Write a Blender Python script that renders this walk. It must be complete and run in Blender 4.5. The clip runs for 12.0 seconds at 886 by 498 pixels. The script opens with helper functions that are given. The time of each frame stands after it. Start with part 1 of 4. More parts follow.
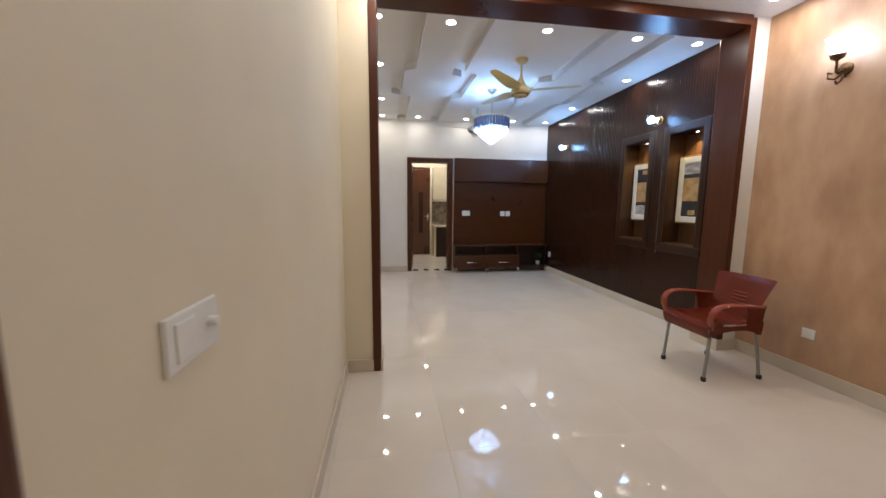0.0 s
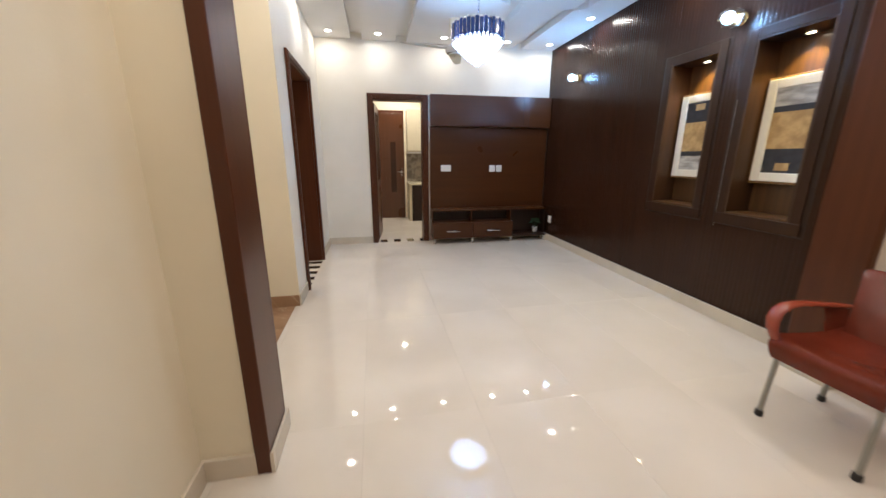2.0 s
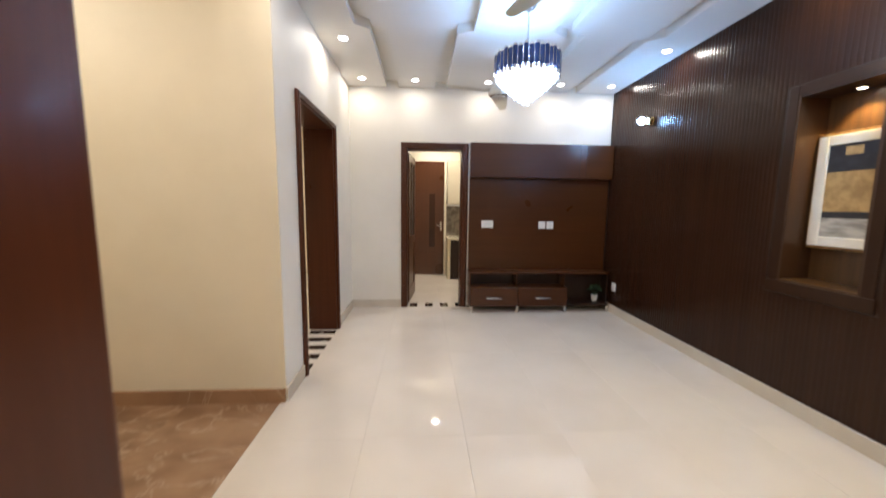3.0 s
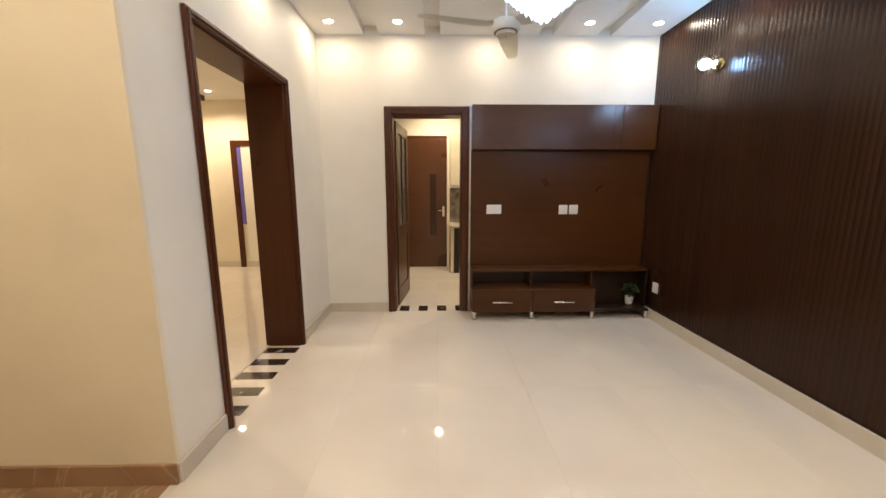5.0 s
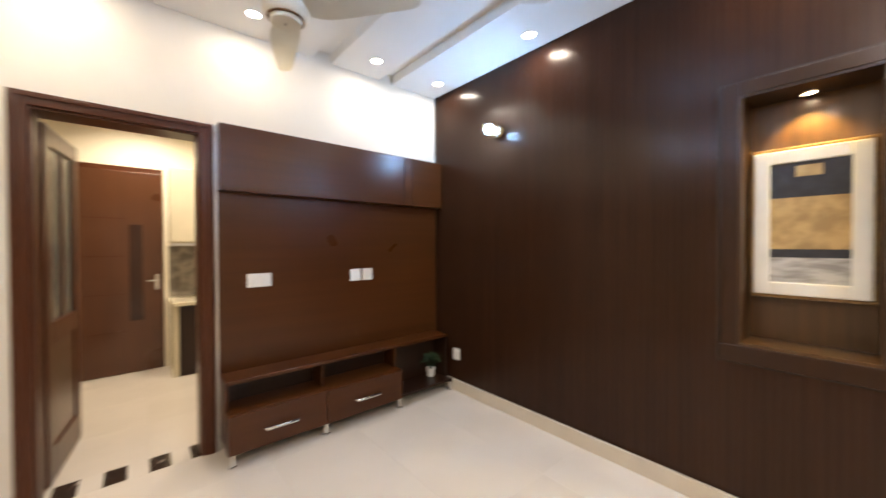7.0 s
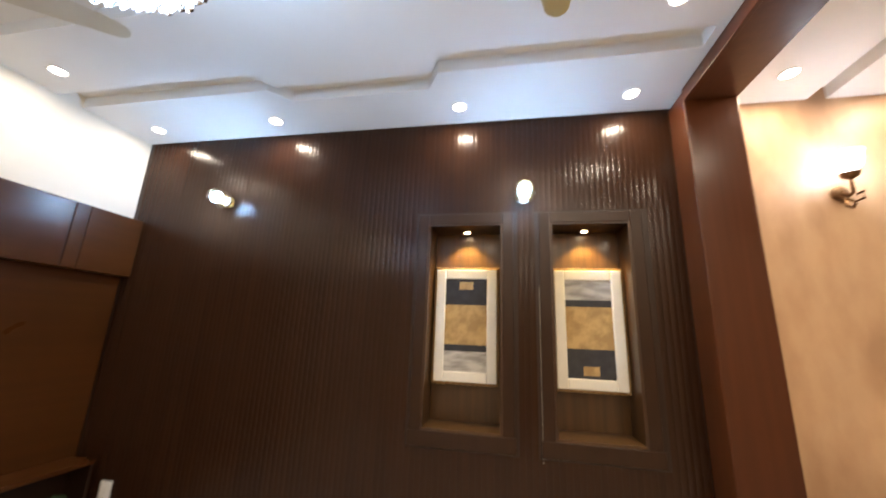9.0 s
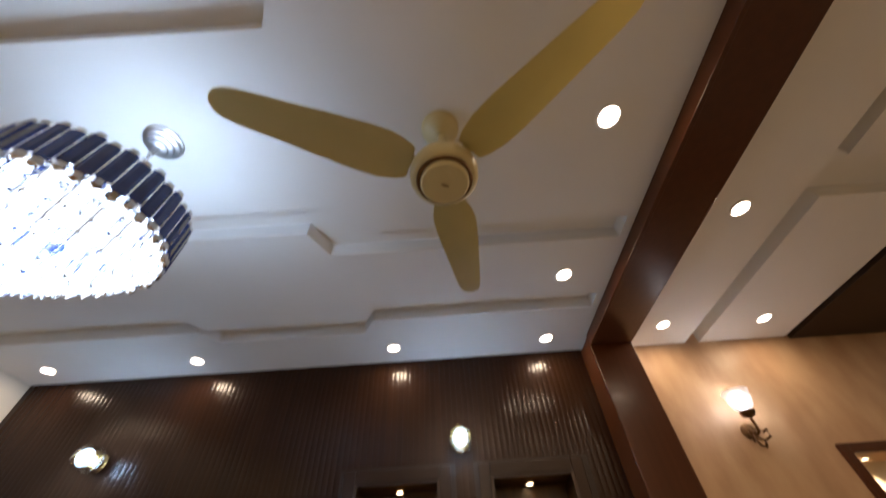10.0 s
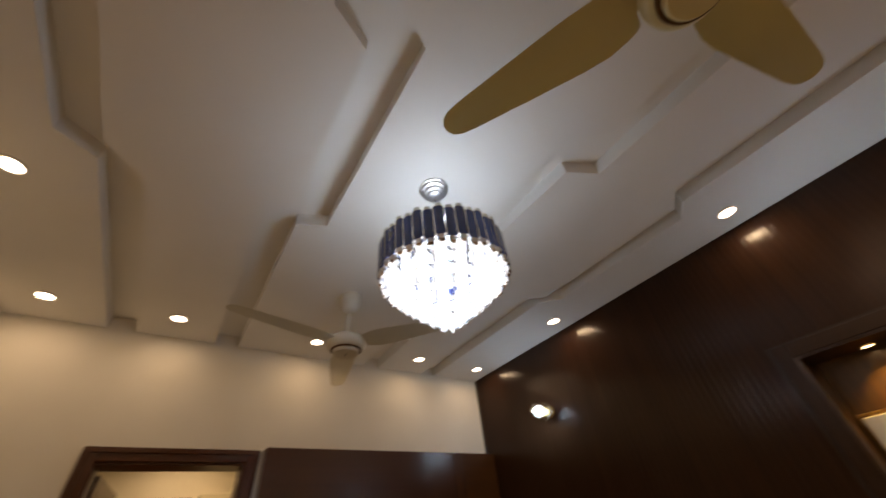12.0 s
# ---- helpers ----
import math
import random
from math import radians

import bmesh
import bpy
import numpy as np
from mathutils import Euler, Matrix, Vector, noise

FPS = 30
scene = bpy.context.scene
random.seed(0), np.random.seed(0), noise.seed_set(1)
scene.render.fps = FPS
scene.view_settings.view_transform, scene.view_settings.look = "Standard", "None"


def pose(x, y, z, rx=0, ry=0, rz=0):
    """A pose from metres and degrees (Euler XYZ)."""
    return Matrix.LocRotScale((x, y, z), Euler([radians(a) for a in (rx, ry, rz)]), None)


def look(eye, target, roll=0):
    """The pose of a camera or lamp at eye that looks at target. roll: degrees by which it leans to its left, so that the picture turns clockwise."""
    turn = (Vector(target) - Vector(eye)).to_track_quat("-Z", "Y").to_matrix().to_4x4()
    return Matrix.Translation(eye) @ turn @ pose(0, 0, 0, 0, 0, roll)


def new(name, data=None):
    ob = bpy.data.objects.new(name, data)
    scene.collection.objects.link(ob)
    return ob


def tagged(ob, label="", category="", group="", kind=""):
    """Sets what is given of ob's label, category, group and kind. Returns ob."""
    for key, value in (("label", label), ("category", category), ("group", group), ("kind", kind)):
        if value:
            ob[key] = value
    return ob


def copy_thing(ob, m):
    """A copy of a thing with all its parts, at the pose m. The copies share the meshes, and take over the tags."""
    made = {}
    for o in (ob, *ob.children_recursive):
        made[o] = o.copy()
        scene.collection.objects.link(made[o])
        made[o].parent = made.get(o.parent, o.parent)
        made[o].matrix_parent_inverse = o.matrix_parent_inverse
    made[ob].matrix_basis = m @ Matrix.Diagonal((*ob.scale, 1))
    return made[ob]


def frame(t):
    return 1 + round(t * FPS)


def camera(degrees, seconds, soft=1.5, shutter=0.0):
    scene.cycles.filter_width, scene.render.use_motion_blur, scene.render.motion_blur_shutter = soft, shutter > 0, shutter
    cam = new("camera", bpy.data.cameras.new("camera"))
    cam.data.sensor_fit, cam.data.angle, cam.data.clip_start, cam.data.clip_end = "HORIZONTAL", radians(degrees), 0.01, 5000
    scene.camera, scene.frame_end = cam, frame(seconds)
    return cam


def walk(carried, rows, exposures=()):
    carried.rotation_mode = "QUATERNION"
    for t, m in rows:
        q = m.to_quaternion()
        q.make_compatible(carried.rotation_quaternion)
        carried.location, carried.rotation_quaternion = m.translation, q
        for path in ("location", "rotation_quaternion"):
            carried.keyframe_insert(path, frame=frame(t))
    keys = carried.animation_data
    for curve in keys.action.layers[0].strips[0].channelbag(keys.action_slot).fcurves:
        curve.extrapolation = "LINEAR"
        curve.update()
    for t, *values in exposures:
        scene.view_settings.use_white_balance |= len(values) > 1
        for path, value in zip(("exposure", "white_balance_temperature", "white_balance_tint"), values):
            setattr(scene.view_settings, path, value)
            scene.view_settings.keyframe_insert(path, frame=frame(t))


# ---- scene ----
cam = camera(102.7, 12.0, soft=1.5, shutter=0.4)
PATH = [
    (0, (0.635, 0.704, 1.28), (0.94, 2.665, 1.032), 0.5),
    (0.5, (0.688, 0.913, 1.278), (1.041, 2.847, 0.91), 1.5),
    (1, (0.806, 1.224, 1.287), (1.22, 3.128, 0.836), -1.5),
    (1.5, (0.953, 1.603, 1.246), (1.352, 3.497, 0.743), 1.6),
    (2, (1.043, 2.034, 1.278), (1.409, 3.936, 0.778), 0.1),
    (2.5, (1.082, 2.44, 1.273), (1.352, 4.386, 0.895), -2.4),
    (3, (1.269, 2.813, 1.335), (1.388, 4.795, 1.101), 0.7),
    (3.2, (1.265, 2.963, 1.349), (1.442, 4.952, 1.242), 1.5),
    (4.8, (1.508, 3.598, 1.339), (1.659, 5.586, 1.176), 0.8),
    (5, (1.529, 3.711, 1.316), (1.562, 5.684, 0.99), -0.1),
    (5.5, (1.428, 4.022, 1.325), (1.523, 6.003, 1.06), 0.2),
    (6, (1.436, 4.321, 1.307), (1.709, 6.288, 1.068), -1.6),
    (6.5, (1.5, 4.561, 1.361), (2.132, 6.452, 1.211), -0.4),
    (7, (1.487, 4.723, 1.365), (2.79, 6.24, 1.34), -0.2),
    (7.5, (1.504, 4.74, 1.393), (3.177, 5.836, 1.391), 0.2),
    (7.7, (1.536, 4.703, 1.401), (3.288, 5.667, 1.405), 0.2),
    (9.3, (1.58, 4.589, 1.405), (3.458, 4.742, 2.074), 0.3),
    (9.5, (1.542, 4.578, 1.468), (3.308, 4.679, 2.402), -1.2),
    (10, (1.467, 4.537, 1.542), (2.844, 4.53, 2.993), -3.9),
    (10.5, (1.408, 4.528, 1.581), (2.493, 4.435, 3.259), -10.2),
    (11, (1.441, 4.545, 1.563), (2.735, 4.725, 3.077), -12.3),
    (11.5, (1.462, 4.635, 1.545), (2.672, 5.428, 2.926), -10.5),
    (12, (1.39, 4.691, 1.552), (2.328, 5.898, 2.842), -7.2),
]
walk(cam, [(t, look(eye, target, roll)) for t, eye, target, roll in PATH],
     [(0, -0.20, 5150, 16), (0.5, 0.04, 5150, 15), (1.0, 0.0, 5500, 17), (1.5, 0.12, 5500, 17), (2.0, 0.24, 5250, 15), (2.5, 0.34, 5350, 14), (3.2, 0.22, 5400, 17), (4.8, 0.25, 6150, 16), (5.5, 0.33, 5750, 16),
      (6.0, 0.43, 5550, 18), (6.5, 0.50, 5500, 17), (7.0, 0.66, 5850, 17), (7.7, 0.86, 6350, 18), (9.3, 0.30, 6100, 17), (9.6, 0.02, 6200, 18), (10.0, -1.02, 6800, 22), (10.5, -1.62, 7900, 26), (11, -1.78, 8500, 28), (11.5, -1.57, 8850, 29), (12, -1.53, 8650, 26)])
DOWN = 3.8

# ---- light and exposure ----
world = bpy.data.worlds.new("world")
scene.world = world
world.use_nodes = True
world.node_tree.nodes["Background"].inputs[0].default_value = (0.5, 0.45, 0.4, 1)
world.node_tree.nodes["Background"].inputs[1].default_value = 0.02

XL, XF, XR, YF, ZC = 0.35, 0.312, 3.743, 7.48, 2.82   # west wall of the main and the front room, east wall, north wall, ceiling
NEUTRAL = (1.0, 0.835, 0.57)
WARM = (1.0, 0.80, 0.52)
KITCHEN = (1.0, 0.84, 0.57)
AMBER = (1.0, 0.70, 0.17)
COOL = (0.46, 0.72, 1.0)


def lamp(name, kind, place, watts, colour, radius=0.03, target=None, cone=120.0, blend=0.7):
    data = bpy.data.lights.new(name, kind)
    data.energy, data.color = watts, colour
    if kind == "AREA":
        data.shape, data.size = "DISK", radius * 2
    else:
        data.shadow_soft_size = radius
    if kind == "SPOT":
        data.spot_size, data.spot_blend = radians(cone), blend
    ob = new(name, data)
    ob.matrix_world = look(place, target) if target else Matrix.Translation(place)
    return ob


ROW_X = (0.56, 1.18, 2.05, 2.93, 3.56)
MAIN_LIGHTS = [(x, y) for y in (3.88, 7.20) for x in ROW_X] + [(x, y) for y in (4.90, 6.21) for x in (0.56, 3.56)]
# (0.62, 2.455) and the y 0.6 row are unseen, added to brighten the front room
FRONT_LIGHTS = [(0.62, 3.12), (1.59, 3.12), (2.54, 3.12), (3.49, 3.12), (3.49, 2.455), (0.62, 2.455), (0.9, 0.6), (2.05, 0.6), (3.2, 0.6)]
for x, y in MAIN_LIGHTS:
    lamp("downlight_lamp", "AREA", (x, y, ZC - 0.008), DOWN * (0.60 if y > 7 else 1.0), NEUTRAL, 0.037, (x, y, 0))
for x, y in FRONT_LIGHTS:
    lamp("downlight_lamp", "AREA", (x, y, ZC - 0.008), DOWN * 1.2, NEUTRAL, 0.037, (x, y, 0))
lamp("chandelier_lamp", "POINT", (2.04, 5.54, 2.40), 27, COOL, 0.10)
lamp("kitchen_lamp", "SPOT", (1.55, 9.2, 2.78), 95, KITCHEN, 0.04, (1.55, 9.35, 0), 150, 0.8)
lamp("kitchen_lamp", "SPOT", (2.4, 8.6, 2.78), 70, KITCHEN, 0.04, (2.4, 8.5, 0), 150, 0.8)
# the last two are out of view, added to fill the side room with light
for x, y in ((-1.86, 9.33), (-2.78, 9.5), (-1.0, 6.6), (-2.6, 7.2)):
    lamp("bedroom_lamp", "SPOT", (x, y, 2.76), 80, WARM, 0.04, (x, y, 0), 150, 0.8)
lamp("lobby_lamp", "POINT", (-1.1, 4.25, 2.6), 20, (1.0, 0.85, 0.58), 0.06)
for y in (4.868, 4.1175):
    lamp("niche_lamp", "SPOT", (3.865, y, 2.062), 18, AMBER, 0.012, (3.905, y, 1.2), 105, 0.6)
lamp("niche_lamp", "SPOT", (3.88, 2.2, 2.05), 14, WARM, 0.015, (3.89, 2.2, 0), 130, 0.6)


# ---- materials ----
def material(name, base, other=None, rough=0.5, rough_to=None, scale=6.0, stretch=(1, 1, 1), bump=0.0, bump_scale=60.0,
             metal=0.0, coat=0.0, jitter=0.0, ior=1.5, detail=5.0, spread=(0.35, 0.65), stain=0.0, vein=None):
    """Two-scale noise between two colours, with bump and varying gloss."""
    m = bpy.data.materials.new(name)
    m.use_nodes = True
    n, link = m.node_tree.nodes, m.node_tree.links.new
    b = n["Principled BSDF"]
    b.inputs["Metallic"].default_value = metal
    b.inputs["IOR"].default_value = ior
    b.inputs["Coat Weight"].default_value = coat
    b.inputs["Coat Roughness"].default_value = 0.08
    co = n.new("ShaderNodeTexCoord")
    mp = n.new("ShaderNodeMapping")
    mp.inputs["Scale"].default_value = stretch
    link(co.outputs["Object"], mp.inputs["Vector"])
    info = n.new("ShaderNodeObjectInfo")
    shift = n.new("ShaderNodeVectorMath")
    shift.operation = "ADD"
    spreadv = n.new("ShaderNodeMath")
    spreadv.operation = "MULTIPLY"
    spreadv.inputs[1].default_value = 37.0
    link(info.outputs["Random"], spreadv.inputs[0])
    link(mp.outputs[0], shift.inputs[0])
    link(spreadv.outputs[0], shift.inputs[1])
    t1 = n.new("ShaderNodeTexNoise")
    t1.inputs["Scale"].default_value, t1.inputs["Detail"].default_value = scale, detail
    link(shift.outputs[0], t1.inputs["Vector"])
    r1 = n.new("ShaderNodeMapRange")
    r1.inputs[1].default_value, r1.inputs[2].default_value = spread
    link(t1.outputs[0], r1.inputs[0])
    mix = n.new("ShaderNodeMix")
    mix.data_type = "RGBA"
    other = other or tuple(c * 0.92 for c in base)
    mix.inputs["A"].default_value, mix.inputs["B"].default_value = (*base, 1), (*other, 1)
    link(r1.outputs[0], mix.inputs["Factor"])
    hsv = n.new("ShaderNodeHueSaturation")
    colour = mix.outputs["Result"]
    if vein:
        t4 = n.new("ShaderNodeTexNoise")
        t4.inputs["Scale"].default_value, t4.inputs["Detail"].default_value, t4.inputs["Distortion"].default_value = scale * 0.7, 4.0, 1.2
        link(shift.outputs[0], t4.inputs["Vector"])
        off = n.new("ShaderNodeMath")
        off.operation = "SUBTRACT"
        off.inputs[1].default_value = 0.5
        link(t4.outputs[0], off.inputs[0])
        away = n.new("ShaderNodeMath")
        away.operation = "ABSOLUTE"
        link(off.outputs[0], away.inputs[0])
        line = n.new("ShaderNodeMapRange")
        line.inputs[1].default_value, line.inputs[2].default_value = 0.0, 0.018
        line.inputs[3].default_value, line.inputs[4].default_value = 0.38, 0.0
        link(away.outputs[0], line.inputs[0])
        veined = n.new("ShaderNodeMix")
        veined.data_type = "RGBA"
        veined.inputs["B"].default_value = (*vein, 1)
        link(colour, veined.inputs["A"])
        link(line.outputs[0], veined.inputs["Factor"])
        colour = veined.outputs["Result"]
    link(colour, hsv.inputs["Color"])
    t2 = n.new("ShaderNodeTexNoise")
    t2.inputs["Scale"].default_value, t2.inputs["Detail"].default_value = 1.3, 3.0
    link(co.outputs["Object"], t2.inputs["Vector"])
    val = n.new("ShaderNodeMapRange")
    val.inputs[1].default_value, val.inputs[2].default_value = 0.3, 0.7
    val.inputs[3].default_value, val.inputs[4].default_value = 1.0 - stain, 1.0 + stain * 0.3
    link(t2.outputs[0], val.inputs[0])
    jit = n.new("ShaderNodeMath")
    jit.operation = "MULTIPLY_ADD"
    jit.inputs[1].default_value, jit.inputs[2].default_value = jitter, -jitter / 2
    link(info.outputs["Random"], jit.inputs[0])
    total = n.new("ShaderNodeMath")
    link(val.outputs[0], total.inputs[0])
    link(jit.outputs[0], total.inputs[1])
    link(total.outputs[0], hsv.inputs["Value"])
    link(hsv.outputs[0], b.inputs["Base Color"])
    rr = n.new("ShaderNodeMapRange")
    rr.inputs[1].default_value, rr.inputs[2].default_value = 0.3, 0.7
    rr.inputs[3].default_value, rr.inputs[4].default_value = rough, rough_to if rough_to is not None else rough * 1.25
    link(t2.outputs[0], rr.inputs[0])
    link(rr.outputs[0], b.inputs["Roughness"])
    if bump:
        t3 = n.new("ShaderNodeTexNoise")
        t3.inputs["Scale"].default_value, t3.inputs["Detail"].default_value = bump_scale, 4.0
        link(shift.outputs[0], t3.inputs["Vector"])
        bp = n.new("ShaderNodeBump")
        bp.inputs["Strength"].default_value, bp.inputs["Distance"].default_value = bump, 0.004
        link(t3.outputs[0], bp.inputs["Height"])
        link(bp.outputs[0], b.inputs["Normal"])
    return m


def glow(name, colour, strength):
    m = bpy.data.materials.new(name)
    m.use_nodes = True
    b = m.node_tree.nodes["Principled BSDF"]
    b.inputs["Base Color"].default_value = (0.8, 0.8, 0.8, 1)
    b.inputs["Emission Color"].default_value = (*colour, 1)
    b.inputs["Emission Strength"].default_value = strength
    return m


def glass(name, colour, rough=0.02, ior=1.45):
    m = bpy.data.materials.new(name)
    m.use_nodes = True
    b = m.node_tree.nodes["Principled BSDF"]
    b.inputs["Base Color"].default_value = (*colour, 1)
    b.inputs["Transmission Weight"].default_value = 1.0
    b.inputs["Roughness"].default_value, b.inputs["IOR"].default_value = rough, ior
    return m


M_WHITE = material("white_wall_paint", (0.80, 0.755, 0.665), (0.77, 0.725, 0.635), 0.55, scale=3, bump=0.12, bump_scale=90, stain=0.03)
M_CREAM = material("cream_wall_paint", (0.78, 0.70, 0.54), (0.75, 0.67, 0.51), 0.5, scale=3, bump=0.12, bump_scale=90, stain=0.04)
M_CEIL = material("ceiling_paint", (0.78, 0.76, 0.72), (0.75, 0.73, 0.69), 0.6, scale=2, bump=0.06, bump_scale=70, stain=0.03)
M_TAN = material("tan_textured_plaster", (0.56, 0.36, 0.21), (0.44, 0.26, 0.145), 0.42, scale=3.5, stretch=(1, 1.8, 0.8), bump=0.5, bump_scale=16, stain=0.12, detail=9)
M_FLOOR = material("polished_cream_porcelain", (0.68, 0.61, 0.52), (0.64, 0.57, 0.48), 0.018, 0.036, scale=2.2, jitter=0.015, ior=1.56, stain=0.04, detail=8)
M_GROUT = material("tile_joint", (0.42, 0.37, 0.30), rough=0.7, scale=20)
M_MARBLE = material("brown_marble", (0.36, 0.215, 0.118), (0.25, 0.145, 0.078), 0.05, 0.08, scale=2.4, stretch=(1.4, 2.2, 1), detail=9, stain=0.12, spread=(0.35, 0.65), vein=(0.60, 0.44, 0.29))
M_BLACK = material("black_marble", (0.03, 0.02, 0.015), (0.34, 0.29, 0.24), 0.07, scale=16, detail=6, spread=(0.60, 0.70), jitter=0.2)
M_SKIRT = material("skirting_porcelain", (0.62, 0.55, 0.44), (0.57, 0.50, 0.40), 0.15, scale=4, jitter=0.03)
M_RIB = material("dark_ribbed_laminate", (0.033, 0.0136, 0.0064), (0.027, 0.0110, 0.0053), 0.17, 0.21, scale=9, stretch=(3, 3, 0.12), bump=0.05, bump_scale=40, jitter=0.10, ior=1.30)
# real dark wood, also used as painted shade in cabinet openings and niche soffits
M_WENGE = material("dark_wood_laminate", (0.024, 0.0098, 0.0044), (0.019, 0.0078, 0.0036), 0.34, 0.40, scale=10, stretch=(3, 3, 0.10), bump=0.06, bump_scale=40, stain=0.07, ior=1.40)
M_CASING = material("brown_niche_casing", (0.033, 0.0136, 0.0055), (0.027, 0.0112, 0.0046), 0.30, 0.36, scale=10, stretch=(3, 3, 0.10), bump=0.06, bump_scale=40, stain=0.07, ior=1.34)
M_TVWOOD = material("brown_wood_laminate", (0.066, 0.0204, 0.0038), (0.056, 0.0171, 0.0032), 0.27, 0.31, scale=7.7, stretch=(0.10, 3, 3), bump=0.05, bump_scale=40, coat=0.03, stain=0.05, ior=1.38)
M_FRAME = material("varnished_dark_wood", (0.078, 0.0225, 0.0070), (0.066, 0.0188, 0.0058), 0.27, 0.32, scale=10, stretch=(3, 3, 0.10), bump=0.06, bump_scale=40, coat=0.03, stain=0.07, ior=1.36)
M_DOOR = material("reddish_wood_door", (0.078, 0.0268, 0.0082), (0.069, 0.0235, 0.0072), 0.25, 0.35, scale=7.7, stretch=(3, 3, 0.10), bump=0.05, bump_scale=40, coat=0.2, stain=0.1)
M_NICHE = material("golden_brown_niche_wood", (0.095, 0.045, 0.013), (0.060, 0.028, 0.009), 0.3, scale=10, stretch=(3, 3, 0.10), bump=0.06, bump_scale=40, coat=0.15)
# darker copy of the niche wood, shade of the side linings in its colour
M_NICHE_SHADED = material("shaded_niche_side_wood", (0.055, 0.024, 0.008), (0.042, 0.018, 0.006), 0.3, scale=10, stretch=(3, 3, 0.10), bump=0.05, bump_scale=40)
M_GILT = material("carved_gilt_moulding", (0.30, 0.17, 0.045), (0.15, 0.075, 0.02), 0.35, scale=60, bump=0.8, bump_scale=70, spread=(0.4, 0.6))
M_PLASTIC = material("white_plastic", (0.82, 0.81, 0.78), rough=0.28, scale=8)
M_STEEL = material("brushed_aluminium", (0.68, 0.67, 0.65), rough=0.28, scale=20, metal=1.0)
M_CHROME = material("chrome", (0.80, 0.80, 0.80), rough=0.08, scale=20, metal=1.0)
M_GOLD = material("polished_brass", (0.80, 0.56, 0.22), rough=0.16, scale=20, metal=1.0)
M_BRONZE = material("antique_bronze", (0.20, 0.11, 0.05), (0.10, 0.055, 0.028), 0.35, scale=25, metal=1.0, bump=0.2)
M_RED = material("red_brown_plastic", (0.26, 0.046, 0.020), (0.22, 0.038, 0.016), 0.16, 0.24, scale=6, bump=0.05, bump_scale=120, stain=0.08)
M_LEG = material("grey_painted_steel", (0.30, 0.29, 0.26), rough=0.3, scale=20, metal=0.6)
M_RUBBER = material("dark_rubber", (0.03, 0.025, 0.022), rough=0.7, scale=20)
M_FANGOLD = material("champagne_fan_enamel", (0.60, 0.505, 0.265), (0.57, 0.48, 0.25), 0.36, scale=6, stain=0.05)
M_FANWHITE = material("ivory_fan_enamel", (0.66, 0.62, 0.53), rough=0.40, scale=6)
M_NAVY = material("navy_smoked_crystal", (0.034, 0.070, 0.25), (0.022, 0.046, 0.18), 0.10, scale=10, jitter=0.3, ior=1.6, coat=0.6)
M_CRYSTAL = glass("clear_crystal", (0.93, 0.97, 1.0), 0.05)
M_GLOBE = glass("clear_lamp_glass", (1, 1, 1), 0.0)
M_SHADE = glass("frosted_shade_glass", (1, 1, 1), 0.45)
M_ART_FRAME = material("white_frame_paint", (0.80, 0.76, 0.66), rough=0.4, scale=9)
M_ART_GOLD = material("gold_leaf_canvas", (0.50, 0.33, 0.13), (0.34, 0.21, 0.075), 0.5, scale=14, detail=9, bump=0.3, spread=(0.4, 0.6))
M_ART_GREY = material("grey_marbled_canvas", (0.52, 0.50, 0.45), (0.28, 0.26, 0.23), 0.55, scale=12, stretch=(1, 0.6, 2.4), detail=9, spread=(0.4, 0.62), bump=0.3)
M_ART_DARK = material("charcoal_canvas", (0.032, 0.032, 0.038), (0.02, 0.02, 0.025), 0.5, scale=20, bump=0.2)
M_LEAF = material("artificial_leaf", (0.045, 0.095, 0.035), (0.025, 0.06, 0.022), 0.5, scale=10, jitter=0.4)
M_CABINET = material("ivory_gloss_cabinet", (0.62, 0.545, 0.385), (0.58, 0.51, 0.36), rough=0.2, scale=5)
M_GRANITE = material("grey_granite_splashback", (0.30, 0.255, 0.20), (0.15, 0.125, 0.095), 0.2, scale=9, detail=9, spread=(0.4, 0.6))
M_BROWNGLASS = material("brown_tinted_glass", (0.030, 0.011, 0.006), rough=0.08, scale=5)
M_FROST = material("grey_frosted_glass", (0.105, 0.100, 0.085), rough=0.2, scale=5)
# matt violet that stands in for the coloured light in the side-room door
M_PURPLE = material("violet_light_tint", (0.16, 0.12, 0.45), rough=0.8, scale=8)
M_LED = glow("led_lens", (1.0, 0.90, 0.74), 30)
M_LEDWARM = glow("warm_led_lens", (1.0, 0.78, 0.45), 30)
M_BULB = glow("cool_bulb", (0.42, 0.70, 1.0), 175)
M_BULBWARM = glow("neutral_bulb", (0.82, 0.93, 1.0), 78)
M_CRYSTALLED = glow("lit_crystal_core", (0.72, 0.87, 1.0), 6)


# ---- mesh helpers ----
def part(name, bm, mat, parent=None, label="", smooth=False):
    me = bpy.data.meshes.new(name)
    bm.normal_update()
    bm.to_mesh(me)
    bm.free()
    if smooth:
        for p in me.polygons:
            p.use_smooth = True
    if smooth:
        me.set_sharp_from_angle(angle=radians(42))
    me.materials.append(mat)
    ob = new(name, me)
    if parent is not None:
        ob.parent = parent
    if label:
        ob["label"] = label
    return ob


def thing(name, label, category, place=(0, 0, 0), turn=0.0, group="", kind=""):
    ob = new(name)
    ob.matrix_world = pose(*place, 0, 0, turn)
    ob.empty_display_size = 0.1
    return tagged(ob, label, category, group, kind)


